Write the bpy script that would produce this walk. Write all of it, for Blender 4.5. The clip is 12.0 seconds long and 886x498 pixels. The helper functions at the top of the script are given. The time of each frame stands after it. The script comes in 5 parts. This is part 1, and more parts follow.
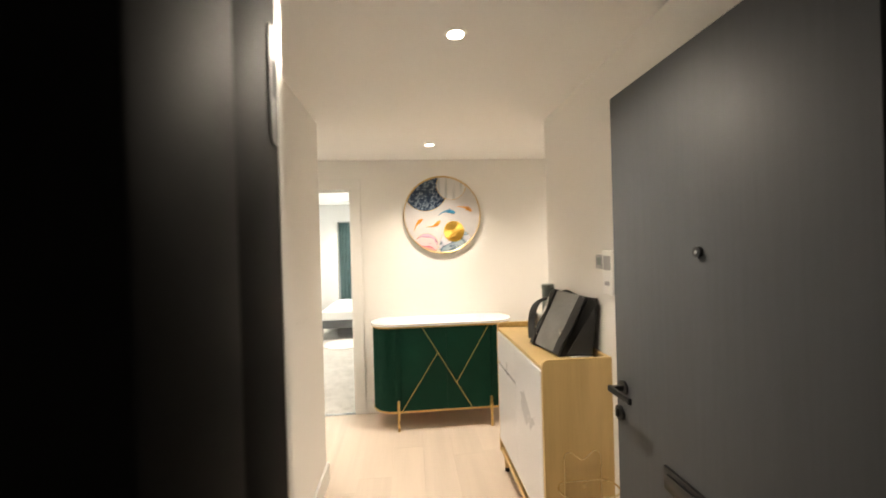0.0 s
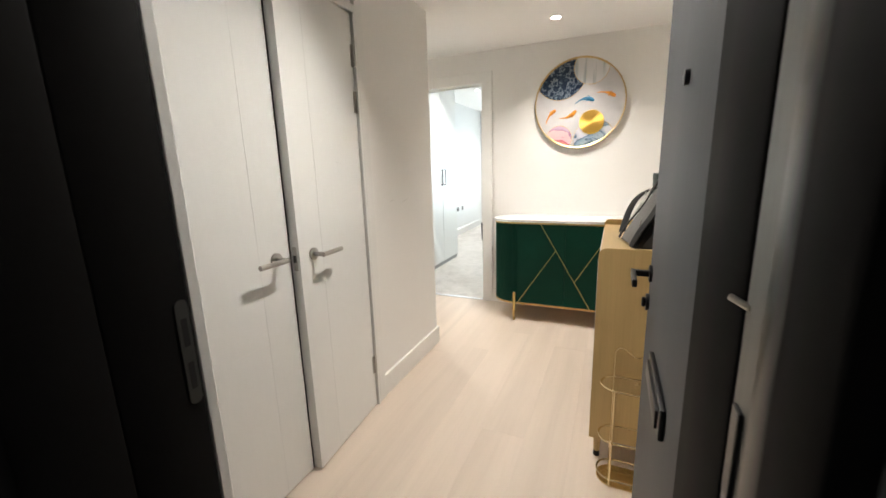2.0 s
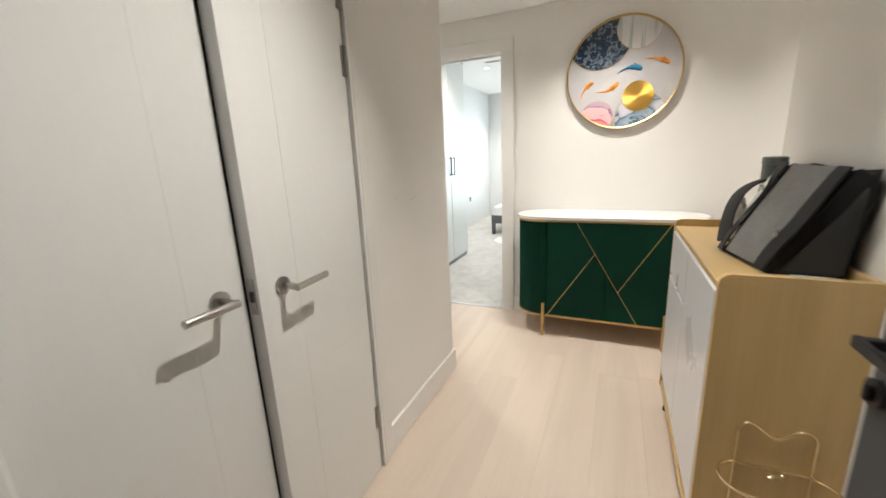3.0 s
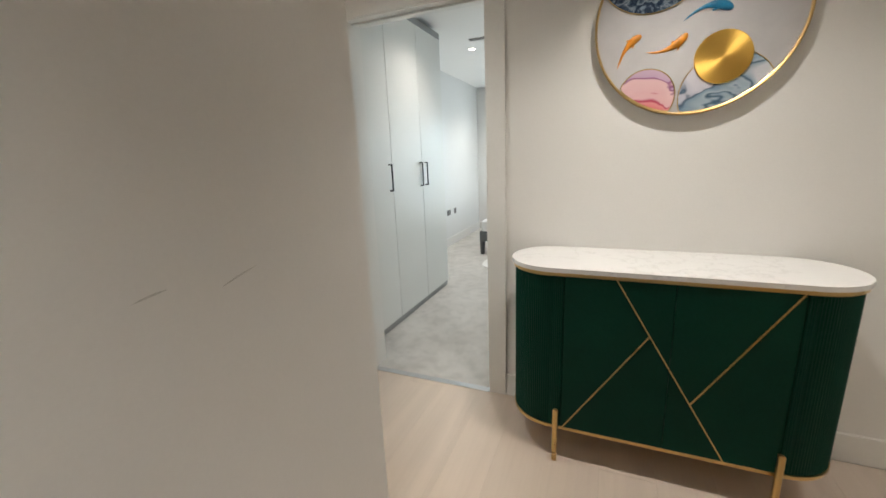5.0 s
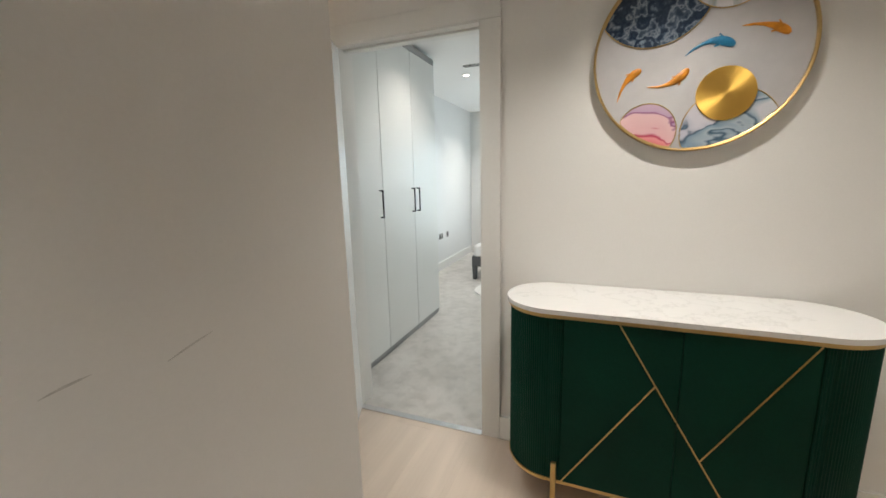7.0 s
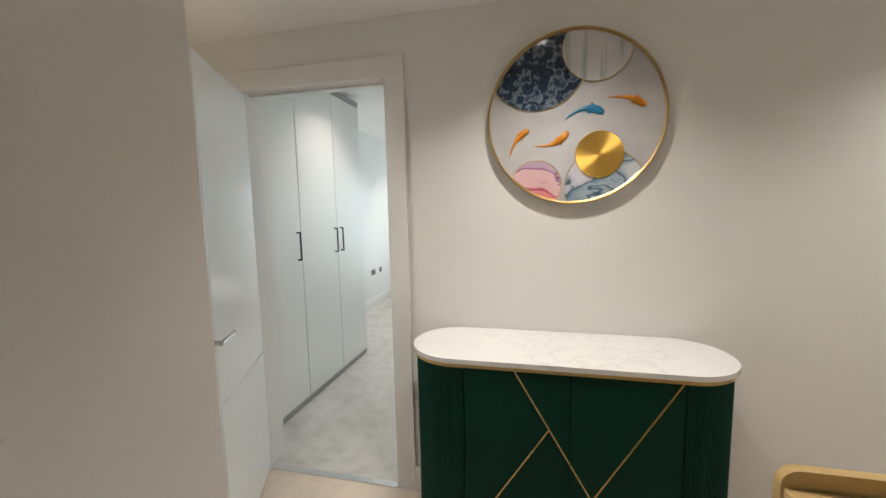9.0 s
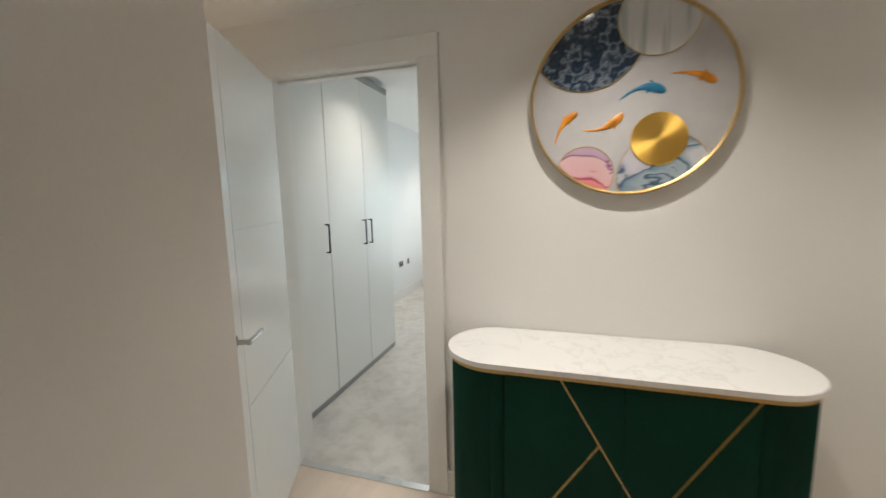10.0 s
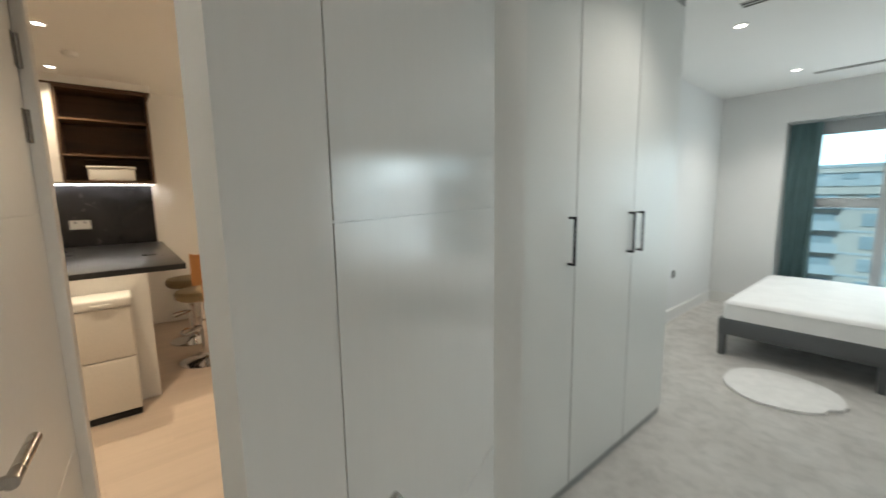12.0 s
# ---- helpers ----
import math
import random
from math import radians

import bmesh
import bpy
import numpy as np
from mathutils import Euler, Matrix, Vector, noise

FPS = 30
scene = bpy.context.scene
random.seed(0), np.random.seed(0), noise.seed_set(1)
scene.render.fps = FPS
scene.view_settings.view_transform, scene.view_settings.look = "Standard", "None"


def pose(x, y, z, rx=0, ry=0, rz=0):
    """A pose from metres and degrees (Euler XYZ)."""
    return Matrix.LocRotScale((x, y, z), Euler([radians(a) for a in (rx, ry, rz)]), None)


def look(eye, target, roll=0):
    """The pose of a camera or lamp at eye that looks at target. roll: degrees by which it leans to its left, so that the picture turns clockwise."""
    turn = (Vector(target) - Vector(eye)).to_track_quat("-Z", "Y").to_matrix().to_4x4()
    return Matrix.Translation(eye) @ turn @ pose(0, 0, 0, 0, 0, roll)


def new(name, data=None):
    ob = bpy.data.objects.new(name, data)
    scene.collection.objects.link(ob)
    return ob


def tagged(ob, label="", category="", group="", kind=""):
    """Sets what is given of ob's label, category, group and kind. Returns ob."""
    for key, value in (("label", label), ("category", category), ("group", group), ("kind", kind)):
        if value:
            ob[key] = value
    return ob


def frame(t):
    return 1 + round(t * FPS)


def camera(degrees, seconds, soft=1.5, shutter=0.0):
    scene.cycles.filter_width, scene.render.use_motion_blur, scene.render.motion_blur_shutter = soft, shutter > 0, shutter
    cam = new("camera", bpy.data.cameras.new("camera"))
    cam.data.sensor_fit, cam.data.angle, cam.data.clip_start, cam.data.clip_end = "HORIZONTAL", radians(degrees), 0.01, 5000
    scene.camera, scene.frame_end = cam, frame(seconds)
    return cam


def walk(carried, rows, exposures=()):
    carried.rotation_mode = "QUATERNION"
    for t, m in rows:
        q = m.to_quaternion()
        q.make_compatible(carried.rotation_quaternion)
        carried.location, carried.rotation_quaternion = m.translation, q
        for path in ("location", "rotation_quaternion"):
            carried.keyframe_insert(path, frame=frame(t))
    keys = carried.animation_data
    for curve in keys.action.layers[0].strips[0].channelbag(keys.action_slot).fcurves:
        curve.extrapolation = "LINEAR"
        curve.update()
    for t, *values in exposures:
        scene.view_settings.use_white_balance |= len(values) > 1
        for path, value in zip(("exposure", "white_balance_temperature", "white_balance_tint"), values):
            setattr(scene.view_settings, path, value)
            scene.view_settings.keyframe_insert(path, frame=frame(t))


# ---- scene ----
cam = camera(97.6, 12.0, soft=1.6, shutter=0.4)
PATH = [
    (0, (0.539, -3.634, 1.518), (0.711, -1.642, 1.51), -1.6),
    (0.5, (0.743, -3.551, 1.459), (0.55, -1.563, 1.353), -1.3),
    (1, (0.944, -3.57, 1.412), (0.437, -1.648, 1.196), -1.0),
    (1.5, (1.14, -3.668, 1.366), (0.459, -1.817, 1.032), -1.0),
    (1.7, (1.16, -3.66, 1.36), (0.446, -1.831, 1.003), -1.3),
    (2, (1.163, -3.601, 1.335), (0.371, -1.811, 0.923), -1.7),
    (2.5, (1.022, -3.393, 1.332), (0.213, -1.62, 0.882), -2.4),
    (4.5, (0.615, -2.182, 1.315), (-0.131, -0.391, 0.829), -2.7),
    (5, (0.575, -1.937, 1.332), (-0.193, -0.147, 0.876), -2.4),
    (5.5, (0.526, -1.874, 1.371), (-0.243, -0.08, 0.937), -2.1),
    (6, (0.519, -1.846, 1.362), (-0.251, -0.049, 0.94), -1.8),
    (6.5, (0.523, -1.849, 1.381), (-0.242, -0.044, 0.986), -1.8),
    (7, (0.535, -1.831, 1.383), (-0.199, -0.006, 1.022), -1.4),
    (7.5, (0.565, -1.803, 1.402), (-0.103, 0.057, 1.096), -1.0),
    (9.5, (0.716, -1.766, 1.469), (0.273, 0.173, 1.256), -1.3),
    (10, (0.623, -1.674, 1.468), (0.034, 0.219, 1.206), -1.3),
    (10.5, (0.444, -1.432, 1.437), (-0.302, 0.399, 1.14), -0.4),
    (11, (0.287, -1.206, 1.43), (-0.696, 0.507, 1.114), -0.4),
    (11.3, (0.205, -1.04, 1.411), (-0.967, 0.55, 1.095), -0.6),
    (11.5, (0.156, -0.965, 1.408), (-1.1, 0.561, 1.099), -0.8),
    (11.7, (0.072, -0.874, 1.405), (-1.291, 0.559, 1.099), -0.9),
    (12, (-0.052, -0.77, 1.398), (-1.579, 0.493, 1.127), -0.9),
]
EXPOSURES = [(0, 0.85, 7500, 12), (0.5, 0.78, 6900, 10), (1, 0.74, 6600, 10), (2.5, 0.7, 6400, 10), (4.5, -0.12, 6450, 10), (7.5, -0.12, 6450, 10), (9.5, -0.15, 6500, 10), (11, -0.36, 6600, 9), (12, -0.5, 6500, 8)]
walk(cam, [(t, look(eye, target, roll)) for t, eye, target, roll in PATH], EXPOSURES)

# ---------------------------------------------------------------- light
HALL_CEIL, BED_CEIL, LIV_CEIL = 2.345, 2.515, 2.55
world = bpy.data.worlds.new("sky")
scene.world = world
world.use_nodes = True
wn = world.node_tree.nodes
sky = wn.new("ShaderNodeTexSky")
sky.sky_type, sky.sun_disc = "NISHITA", False
sky.sun_elevation, sky.sun_rotation = radians(38), radians(200)
sky.dust_density = 3.0
world.node_tree.links.new(sky.outputs[0], wn["Background"].inputs[0])
wn["Background"].inputs[1].default_value = 0.12

sun = new("sun", bpy.data.lights.new("sun", "SUN"))
sun.data.energy, sun.data.angle, sun.data.color = 4.0, radians(3), (1.0, 0.96, 0.9)
sun.matrix_world = look((10, -20, 30), (0, 20, 0))

# daylight that enters by the bedroom window: the open sky high up, the dimmer view below it
for name, x, z, w, h, watts in (("window_sky", 0.4, 1.78, 0.6, 0.45, 4.5), ("window_daylight", 0.52, 1.08, 1.45, 1.75, 38)):
    daylight = new(name, bpy.data.lights.new(name, "AREA"))
    daylight.data.shape, daylight.data.size, daylight.data.size_y = "RECTANGLE", w, h
    daylight.data.energy, daylight.data.color = watts, (0.83, 0.955, 1.0)
    daylight.matrix_world = look((x, 5.13 if h < 1 else 5.15, z), (x, 0, z - 0.2))

WARM, HALLW, COOL = (1.0, 0.78, 0.54), (1.0, 0.945, 0.86), (1.0, 0.95, 0.88)


def spot_lamp(x, y, z, watts, colour, size=128, blend=0.9, tilt=0, turn=0):
    lamp = new("downlight_lamp", bpy.data.lights.new("downlight_lamp", "SPOT"))
    lamp.data.energy, lamp.data.color = watts, colour
    lamp.data.spot_size, lamp.data.spot_blend, lamp.data.shadow_soft_size = radians(size), blend, 0.03
    lamp.matrix_world = pose(x, y, z, tilt, turn)


HALL_SPOTS = [(0.72, -0.526), (0.74, -2.14), (-0.57, -0.526), (2.29, -0.526)]
BED_SPOTS = [(-0.915, 2.6), (-0.865, 4.23), (-0.495, 1.07)]
# the third is unseen, added in the row's spacing to brighten the floor
LIV_SPOTS = [(-3.79, -1.06), (-4.88, -1.11), (-2.7, -1.01)]
# unseen corridor lamp, added for the dim light on jamb and outer wall
CORR_UNSEEN_SPOTS = [(0.62, -4.7)]
for (x, y), watts, cone, tilt, turn in zip(HALL_SPOTS, (66, 76, 50, 50), (118, 126, 140, 126), (3, -22, 0, 0), (-4, 4, 0, 0)):
    spot_lamp(x, y, HALL_CEIL - 0.012, watts, HALLW, cone, 1.0, tilt, turn)
for x, y in CORR_UNSEEN_SPOTS:
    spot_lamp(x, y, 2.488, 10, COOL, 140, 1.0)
for (x, y), watts in zip(BED_SPOTS, (80, 80, 46)):
    spot_lamp(x, y, BED_CEIL - 0.012, watts, COOL)
for (x, y), watts in zip(LIV_SPOTS, (140, 78, 120)):
    spot_lamp(x, y, LIV_CEIL - 0.012, watts, WARM)

# ---------------------------------------------------------------- materials


def material(name):
    m = bpy.data.materials.new(name)
    m.use_nodes = True
    nt = m.node_tree
    return m, nt, nt.nodes["Principled BSDF"], nt.nodes, nt.links


def put_noise(nt, scale, detail=4.0, stretch=None, coords="Object", rough=0.55):
    tc = nt.nodes.new("ShaderNodeTexCoord")
    n = nt.nodes.new("ShaderNodeTexNoise")
    n.inputs["Scale"].default_value, n.inputs["Detail"].default_value, n.inputs["Roughness"].default_value = scale, detail, rough
    if stretch:
        mp = nt.nodes.new("ShaderNodeMapping")
        mp.inputs["Scale"].default_value = stretch
        nt.links.new(tc.outputs[coords], mp.inputs[0])
        nt.links.new(mp.outputs[0], n.inputs["Vector"])
    else:
        nt.links.new(tc.outputs[coords], n.inputs["Vector"])
    return n


def ramp(nt, source, stops):
    r = nt.nodes.new("ShaderNodeValToRGB")
    e = r.color_ramp.elements
    while len(e) < len(stops):
        e.new(0.5)
    for el, (p, c) in zip(e, stops):
        el.position, el.color = p, (*c, 1)
    nt.links.new(source, r.inputs[0])
    return r


def bump(nt, bsdf, source, strength, distance=0.002):
    b = nt.nodes.new("ShaderNodeBump")
    b.inputs["Strength"].default_value, b.inputs["Distance"].default_value = strength, distance
    nt.links.new(source, b.inputs["Height"])
    nt.links.new(b.outputs[0], bsdf.inputs["Normal"])


def shade(c, k):
    return tuple(min(1.0, v * k) for v in c)


def surface(name, colour, rough=0.5, metal=0.0, var=0.06, scale=3.0, fine=90.0, grain=0.05, stretch=None, relief=0.08, spec=0.5, coat=0.0, rvar=0.08):
    """A plain stuff with cloudy wear at a large scale, grain at a fine one, and a slight relief."""
    m, nt, b, nodes, links = material(name)
    big = put_noise(nt, scale, 5.0, stretch)
    small = put_noise(nt, fine, 3.0, stretch)
    r1 = ramp(nt, big.outputs[0], [(0.3, shade(colour, 1 - var)), (0.7, shade(colour, 1 + var))])
    r2 = ramp(nt, small.outputs[0], [(0.3, (1 - grain,) * 3), (0.7, (1.0,) * 3)])
    mix = nodes.new("ShaderNodeMixRGB")
    mix.blend_type, mix.inputs[0].default_value = "MULTIPLY", 1.0
    links.new(r1.outputs[0], mix.inputs[1])
    links.new(r2.outputs[0], mix.inputs[2])
    links.new(mix.outputs[0], b.inputs["Base Color"])
    mr = nodes.new("ShaderNodeMapRange")
    mr.inputs[3].default_value, mr.inputs[4].default_value = max(0.02, rough - rvar), min(1.0, rough + rvar)
    links.new(big.outputs[0], mr.inputs[0])
    links.new(mr.outputs[0], b.inputs["Roughness"])
    b.inputs["Metallic"].default_value, b.inputs["Specular IOR Level"].default_value = metal, spec
    b.inputs["Coat Weight"].default_value = coat
    b.inputs["Coat Roughness"].default_value = 0.08
    if relief:
        bump(nt, b, small.outputs[0], relief)
    return m


def wood(name, colour, dark, axis=1, scale=1.0, rough=0.45, vary=0.12, knots=False, grain=0.05):
    """Grain drawn out along one axis; each piece shifts and tints it by its own random number."""
    m, nt, b, nodes, links = material(name)
    info = nodes.new("ShaderNodeObjectInfo")
    tc = nodes.new("ShaderNodeTexCoord")
    shift = nodes.new("ShaderNodeVectorMath")
    shift.operation = "MULTIPLY_ADD"
    shift.inputs[1].default_value = (13.7, 7.3, 5.1)
    comb = nodes.new("ShaderNodeCombineXYZ")
    for i in range(3):
        links.new(info.outputs["Random"], comb.inputs[i])
    links.new(comb.outputs[0], shift.inputs[0])
    links.new(tc.outputs["Object"], shift.inputs[2])
    mp = nodes.new("ShaderNodeMapping")
    sc = [14.0 * scale] * 3
    sc[axis] = 1.1 * scale
    mp.inputs["Scale"].default_value = sc
    links.new(shift.outputs[0], mp.inputs[0])
    n1 = nodes.new("ShaderNodeTexNoise")
    n1.inputs["Scale"].default_value, n1.inputs["Detail"].default_value, n1.inputs["Distortion"].default_value = 1.0, 6.0, 0.6
    links.new(mp.outputs[0], n1.inputs["Vector"])
    mp2 = nodes.new("ShaderNodeMapping")
    sc2 = [150.0 * scale] * 3
    sc2[axis] = 5.0 * scale
    mp2.inputs["Scale"].default_value = sc2
    links.new(shift.outputs[0], mp2.inputs[0])
    n2 = nodes.new("ShaderNodeTexNoise")
    n2.inputs["Scale"].default_value, n2.inputs["Detail"].default_value = 1.0, 3.0
    links.new(mp2.outputs[0], n2.inputs["Vector"])
    r1 = ramp(nt, n1.outputs[0], [(0.28, dark), (0.5, colour), (0.75, shade(colour, 1.08))])
    r2 = ramp(nt, n2.outputs[0], [(0.3, (1 - grain, 1 - grain * 1.15, 1 - grain * 1.3)), (0.6, (1, 1, 1))])
    mix = nodes.new("ShaderNodeMixRGB")
    mix.blend_type, mix.inputs[0].default_value = "MULTIPLY", 1.0
    links.new(r1.outputs[0], mix.inputs[1])
    links.new(r2.outputs[0], mix.inputs[2])
    tint = ramp(nt, info.outputs["Random"], [(0.0, (1 - vary,) * 3), (1.0, (1.0, 1.0, 1.0))])
    mix2 = nodes.new("ShaderNodeMixRGB")
    mix2.blend_type, mix2.inputs[0].default_value = "MULTIPLY", 1.0
    links.new(mix.outputs[0], mix2.inputs[1])
    links.new(tint.outputs[0], mix2.inputs[2])
    out = mix2.outputs[0]
    if knots:
        vor = nodes.new("ShaderNodeTexVoronoi")
        vor.inputs["Scale"].default_value, vor.inputs["Randomness"].default_value = 1.9, 1.0
        links.new(shift.outputs[0], vor.inputs["Vector"])
        kn = ramp(nt, vor.outputs["Distance"], [(0.012, (0.42, 0.34, 0.28)), (0.034, (1, 1, 1))])
        mix3 = nodes.new("ShaderNodeMixRGB")
        mix3.blend_type, mix3.inputs[0].default_value = "MULTIPLY", 1.0
        links.new(out, mix3.inputs[1])
        links.new(kn.outputs[0], mix3.inputs[2])
        out = mix3.outputs[0]
    links.new(out, b.inputs["Base Color"])
    b.inputs["Roughness"].default_value = rough
    bump(nt, b, n2.outputs[0], 0.12, 0.001)
    return m


def marble(name, base, vein, scale=4.0, amount=0.5, rough=0.15, second=None, width=0.03):
    m, nt, b, nodes, links = material(name)
    warp = put_noise(nt, scale, 8.0, None, "Object", 0.6)
    r = ramp(nt, warp.outputs[0], [(0.5 - width, base), (0.5, tuple(b0 * (1 - amount) + v * amount for b0, v in zip(base, vein))), (0.5 + width, base)])
    cloud = put_noise(nt, scale * 0.7, 3.0)
    r2 = ramp(nt, cloud.outputs[0], [(0.35, second or shade(base, 0.93)), (0.65, base)])
    mix = nodes.new("ShaderNodeMixRGB")
    mix.inputs[0].default_value = 0.5
    links.new(r.outputs[0], mix.inputs[1])
    links.new(r2.outputs[0], mix.inputs[2])
    links.new(mix.outputs[0], b.inputs["Base Color"])
    b.inputs["Roughness"].default_value = rough
    return m


def glowing(name, colour, strength):
    m, nt, b, nodes, links = material(name)
    b.inputs["Base Color"].default_value = (*colour, 1)
    b.inputs["Emission Color"].default_value = (*colour, 1)
    b.inputs["Emission Strength"].default_value = strength
    return m


WALL = surface("wall_paint", (0.83, 0.815, 0.785), 0.6, var=0.015, scale=1.2, fine=160, grain=0.02, relief=0.06, spec=0.3)
BEDWALL = surface("bedroom_wall_paint", (0.80, 0.80, 0.79), 0.65, var=0.015, scale=1.2, fine=160, grain=0.02, relief=0.06, spec=0.3)
CEIL = surface("ceiling_paint", (0.86, 0.85, 0.83), 0.75, var=0.012, scale=1.0, fine=140, grain=0.02, relief=0.04, spec=0.2)
TRIM = surface("white_satin_paint", (0.80, 0.79, 0.76), 0.35, var=0.02, scale=2.0, fine=60, grain=0.02, relief=0.03)
DOORW = surface("white_lacquered_door", (0.77, 0.77, 0.75), 0.15, var=0.012, scale=1.5, fine=60, grain=0.015, stretch=(1, 1, 0.12), relief=0.008, rvar=0.03)
WARDW = surface("pale_grey_laminate", (0.77, 0.77, 0.74), 0.38, var=0.015, scale=1.5, fine=90, grain=0.02, relief=0.03)
WARDG = surface("grey_laminate_edge", (0.33, 0.33, 0.32), 0.45, var=0.04)
FDOOR = surface("charcoal_door_laminate", (0.068, 0.073, 0.080), 0.55, var=0.1, scale=2.0, fine=60, grain=0.1, stretch=(1, 1, 0.05), relief=0.1, rvar=0.06, spec=0.2)
BLACKF = surface("black_frame_lacquer", (0.011, 0.0105, 0.0105), 0.58, var=0.1, scale=3.0, fine=80, grain=0.1, relief=0.0, rvar=0.03, spec=0.15)
BLACKF.node_tree.nodes["Principled BSDF"].inputs["IOR"].default_value = 1.16
BLACKM = surface("black_metal", (0.02, 0.02, 0.021), 0.35, metal=0.6, var=0.1)
STEEL = surface("brushed_steel", (0.44, 0.42, 0.39), 0.28, metal=1.0, var=0.06, scale=8, fine=220, grain=0.12, stretch=(1, 1, 0.1), relief=0.05)
DARKSTEEL = surface("worn_steel_strike", (0.06, 0.06, 0.057), 0.55, metal=0.5, var=0.15, scale=12)
ALU = surface("pale_brushed_metal", (0.15, 0.15, 0.145), 0.45, metal=0.6, var=0.08, scale=8, fine=200, grain=0.1, stretch=(1, 1, 0.1))
CHROME = surface("chrome", (0.75, 0.75, 0.76), 0.1, metal=1.0, var=0.03, relief=0.0, rvar=0.04)
BRASS = surface("brushed_brass", (0.60, 0.42, 0.18), 0.3, metal=1.0, var=0.06, scale=8, fine=200, grain=0.1, relief=0.04)
PALEGOLD = surface("pale_gold_wire", (0.78, 0.64, 0.38), 0.25, metal=1.0, var=0.05, scale=9)
GREEN = surface("deep_green_lacquer", (0.003, 0.042, 0.027), 0.5, var=0.15, scale=3.0, fine=140, grain=0.15, relief=0.05, spec=0.12)
OAKP = wood("pale_oak_veneer", (0.64, 0.45, 0.20), (0.585, 0.405, 0.175), axis=2, rough=0.4, vary=0.03)
OAKT = wood("pale_oak_top", (0.64, 0.45, 0.20), (0.585, 0.405, 0.175), axis=1, rough=0.4, vary=0.03)
PLANK = wood("pale_oak_floorboard", (0.64, 0.535, 0.445), (0.595, 0.495, 0.41), axis=1, scale=0.5, rough=0.5, vary=0.035, knots=True, grain=0.025)
WALNUT = wood("walnut", (0.17, 0.065, 0.028), (0.09, 0.032, 0.014), axis=0, rough=0.4, vary=0.05)
DARKOAK = wood("dark_stained_oak", (0.085, 0.045, 0.022), (0.045, 0.023, 0.012), axis=1, rough=0.5, vary=0.05)
BENTPLY = wood("bent_plywood", (0.52, 0.25, 0.095), (0.42, 0.19, 0.07), axis=2, rough=0.4, vary=0.05)
LACQ = surface("white_lacquer_front", (0.74, 0.75, 0.78), 0.3, var=0.015, scale=2, relief=0.02)
PAPER = surface("white_paper", (0.82, 0.82, 0.8), 0.8, var=0.03)
MARBLE = marble("white_marble", (0.84, 0.83, 0.82), (0.42, 0.41, 0.40), 3.6, 0.5, 0.12, width=0.014)
BAGF = surface("charcoal_canvas", (0.012, 0.012, 0.013), 0.85, var=0.2, scale=7, fine=260, grain=0.4, relief=0.5)
FLAPF = surface("grey_canvas_flap", (0.24, 0.24, 0.235), 0.8, var=0.15, scale=7, fine=260, grain=0.3, relief=0.5)
POCKF = surface("dark_grey_canvas", (0.03, 0.03, 0.031), 0.85, var=0.2, scale=7, fine=260, grain=0.3, relief=0.5)
STRAPF = surface("black_webbing", (0.012, 0.012, 0.013), 0.75, var=0.2, scale=20, fine=300, grain=0.3, relief=0.4)
TUBEM = surface("grey_green_sleeve", (0.20, 0.24, 0.23), 0.6, var=0.08)
PLASTIC = surface("white_plastic", (0.78, 0.78, 0.76), 0.4, var=0.02, relief=0.0)
GREYPL = surface("grey_plastic", (0.32, 0.32, 0.33), 0.35, var=0.05)
SOCKETM = surface("brushed_nickel_plate", (0.36, 0.35, 0.33), 0.35, metal=0.8, var=0.05)
# near-black that paints in the shade of hollows, slots and board gaps
DARK = surface("shade_black", (0.012, 0.012, 0.012), 0.8, var=0.1)
CORR = surface("corridor_paint", (0.38, 0.38, 0.385), 0.7, var=0.05)
SCUFF = surface("scuff", (0.60, 0.585, 0.555), 0.7, var=0.2, scale=30)
BEDF = surface("grey_bed_frame", (0.09, 0.095, 0.098), 0.5, var=0.06)
SHEET = surface("white_mattress_cover", (0.80, 0.80, 0.79), 0.85, var=0.04, scale=5, fine=180, grain=0.05, relief=0.3)
RUG = surface("white_pile", (0.86, 0.85, 0.83), 0.95, var=0.06, scale=14, fine=260, grain=0.2, relief=0.9)
CURT = surface("teal_grey_curtain", (0.13, 0.22, 0.23), 0.85, var=0.1, scale=6, fine=220, grain=0.15, relief=0.3)
WORKTOP = surface("black_stone_worktop", (0.02, 0.02, 0.022), 0.3, var=0.15, scale=6, fine=260, grain=0.3, relief=0.02)
SPLASH = surface("black_stone_splashback", (0.018, 0.018, 0.02), 0.25, var=0.15, scale=6, fine=260, grain=0.3, relief=0.02)
KITW = surface("white_kitchen_panel", (0.80, 0.79, 0.77), 0.6, var=0.02, spec=0.25)
BINM = surface("cream_bin_plastic", (0.76, 0.73, 0.68), 0.4, var=0.03)
YELLOW = surface("mustard_velvet", (0.62, 0.27, 0.008), 0.7, var=0.12, scale=6, fine=300, grain=0.12, relief=0.4)
RUST = surface("rust_brown_velvet", (0.20, 0.065, 0.018), 0.7, var=0.12, scale=6, fine=300, grain=0.12, relief=0.4)
CHARC = surface("charcoal_velvet", (0.04, 0.035, 0.035), 0.75, var=0.12, scale=6, fine=300, grain=0.12, relief=0.4)
SEATV = surface("olive_beige_seat", (0.30, 0.23, 0.13), 0.55, var=0.08, scale=6)
TABLETOP = marble("cream_stone_top", (0.70, 0.62, 0.50), (0.5, 0.42, 0.33), 4.0, 0.3, 0.3)
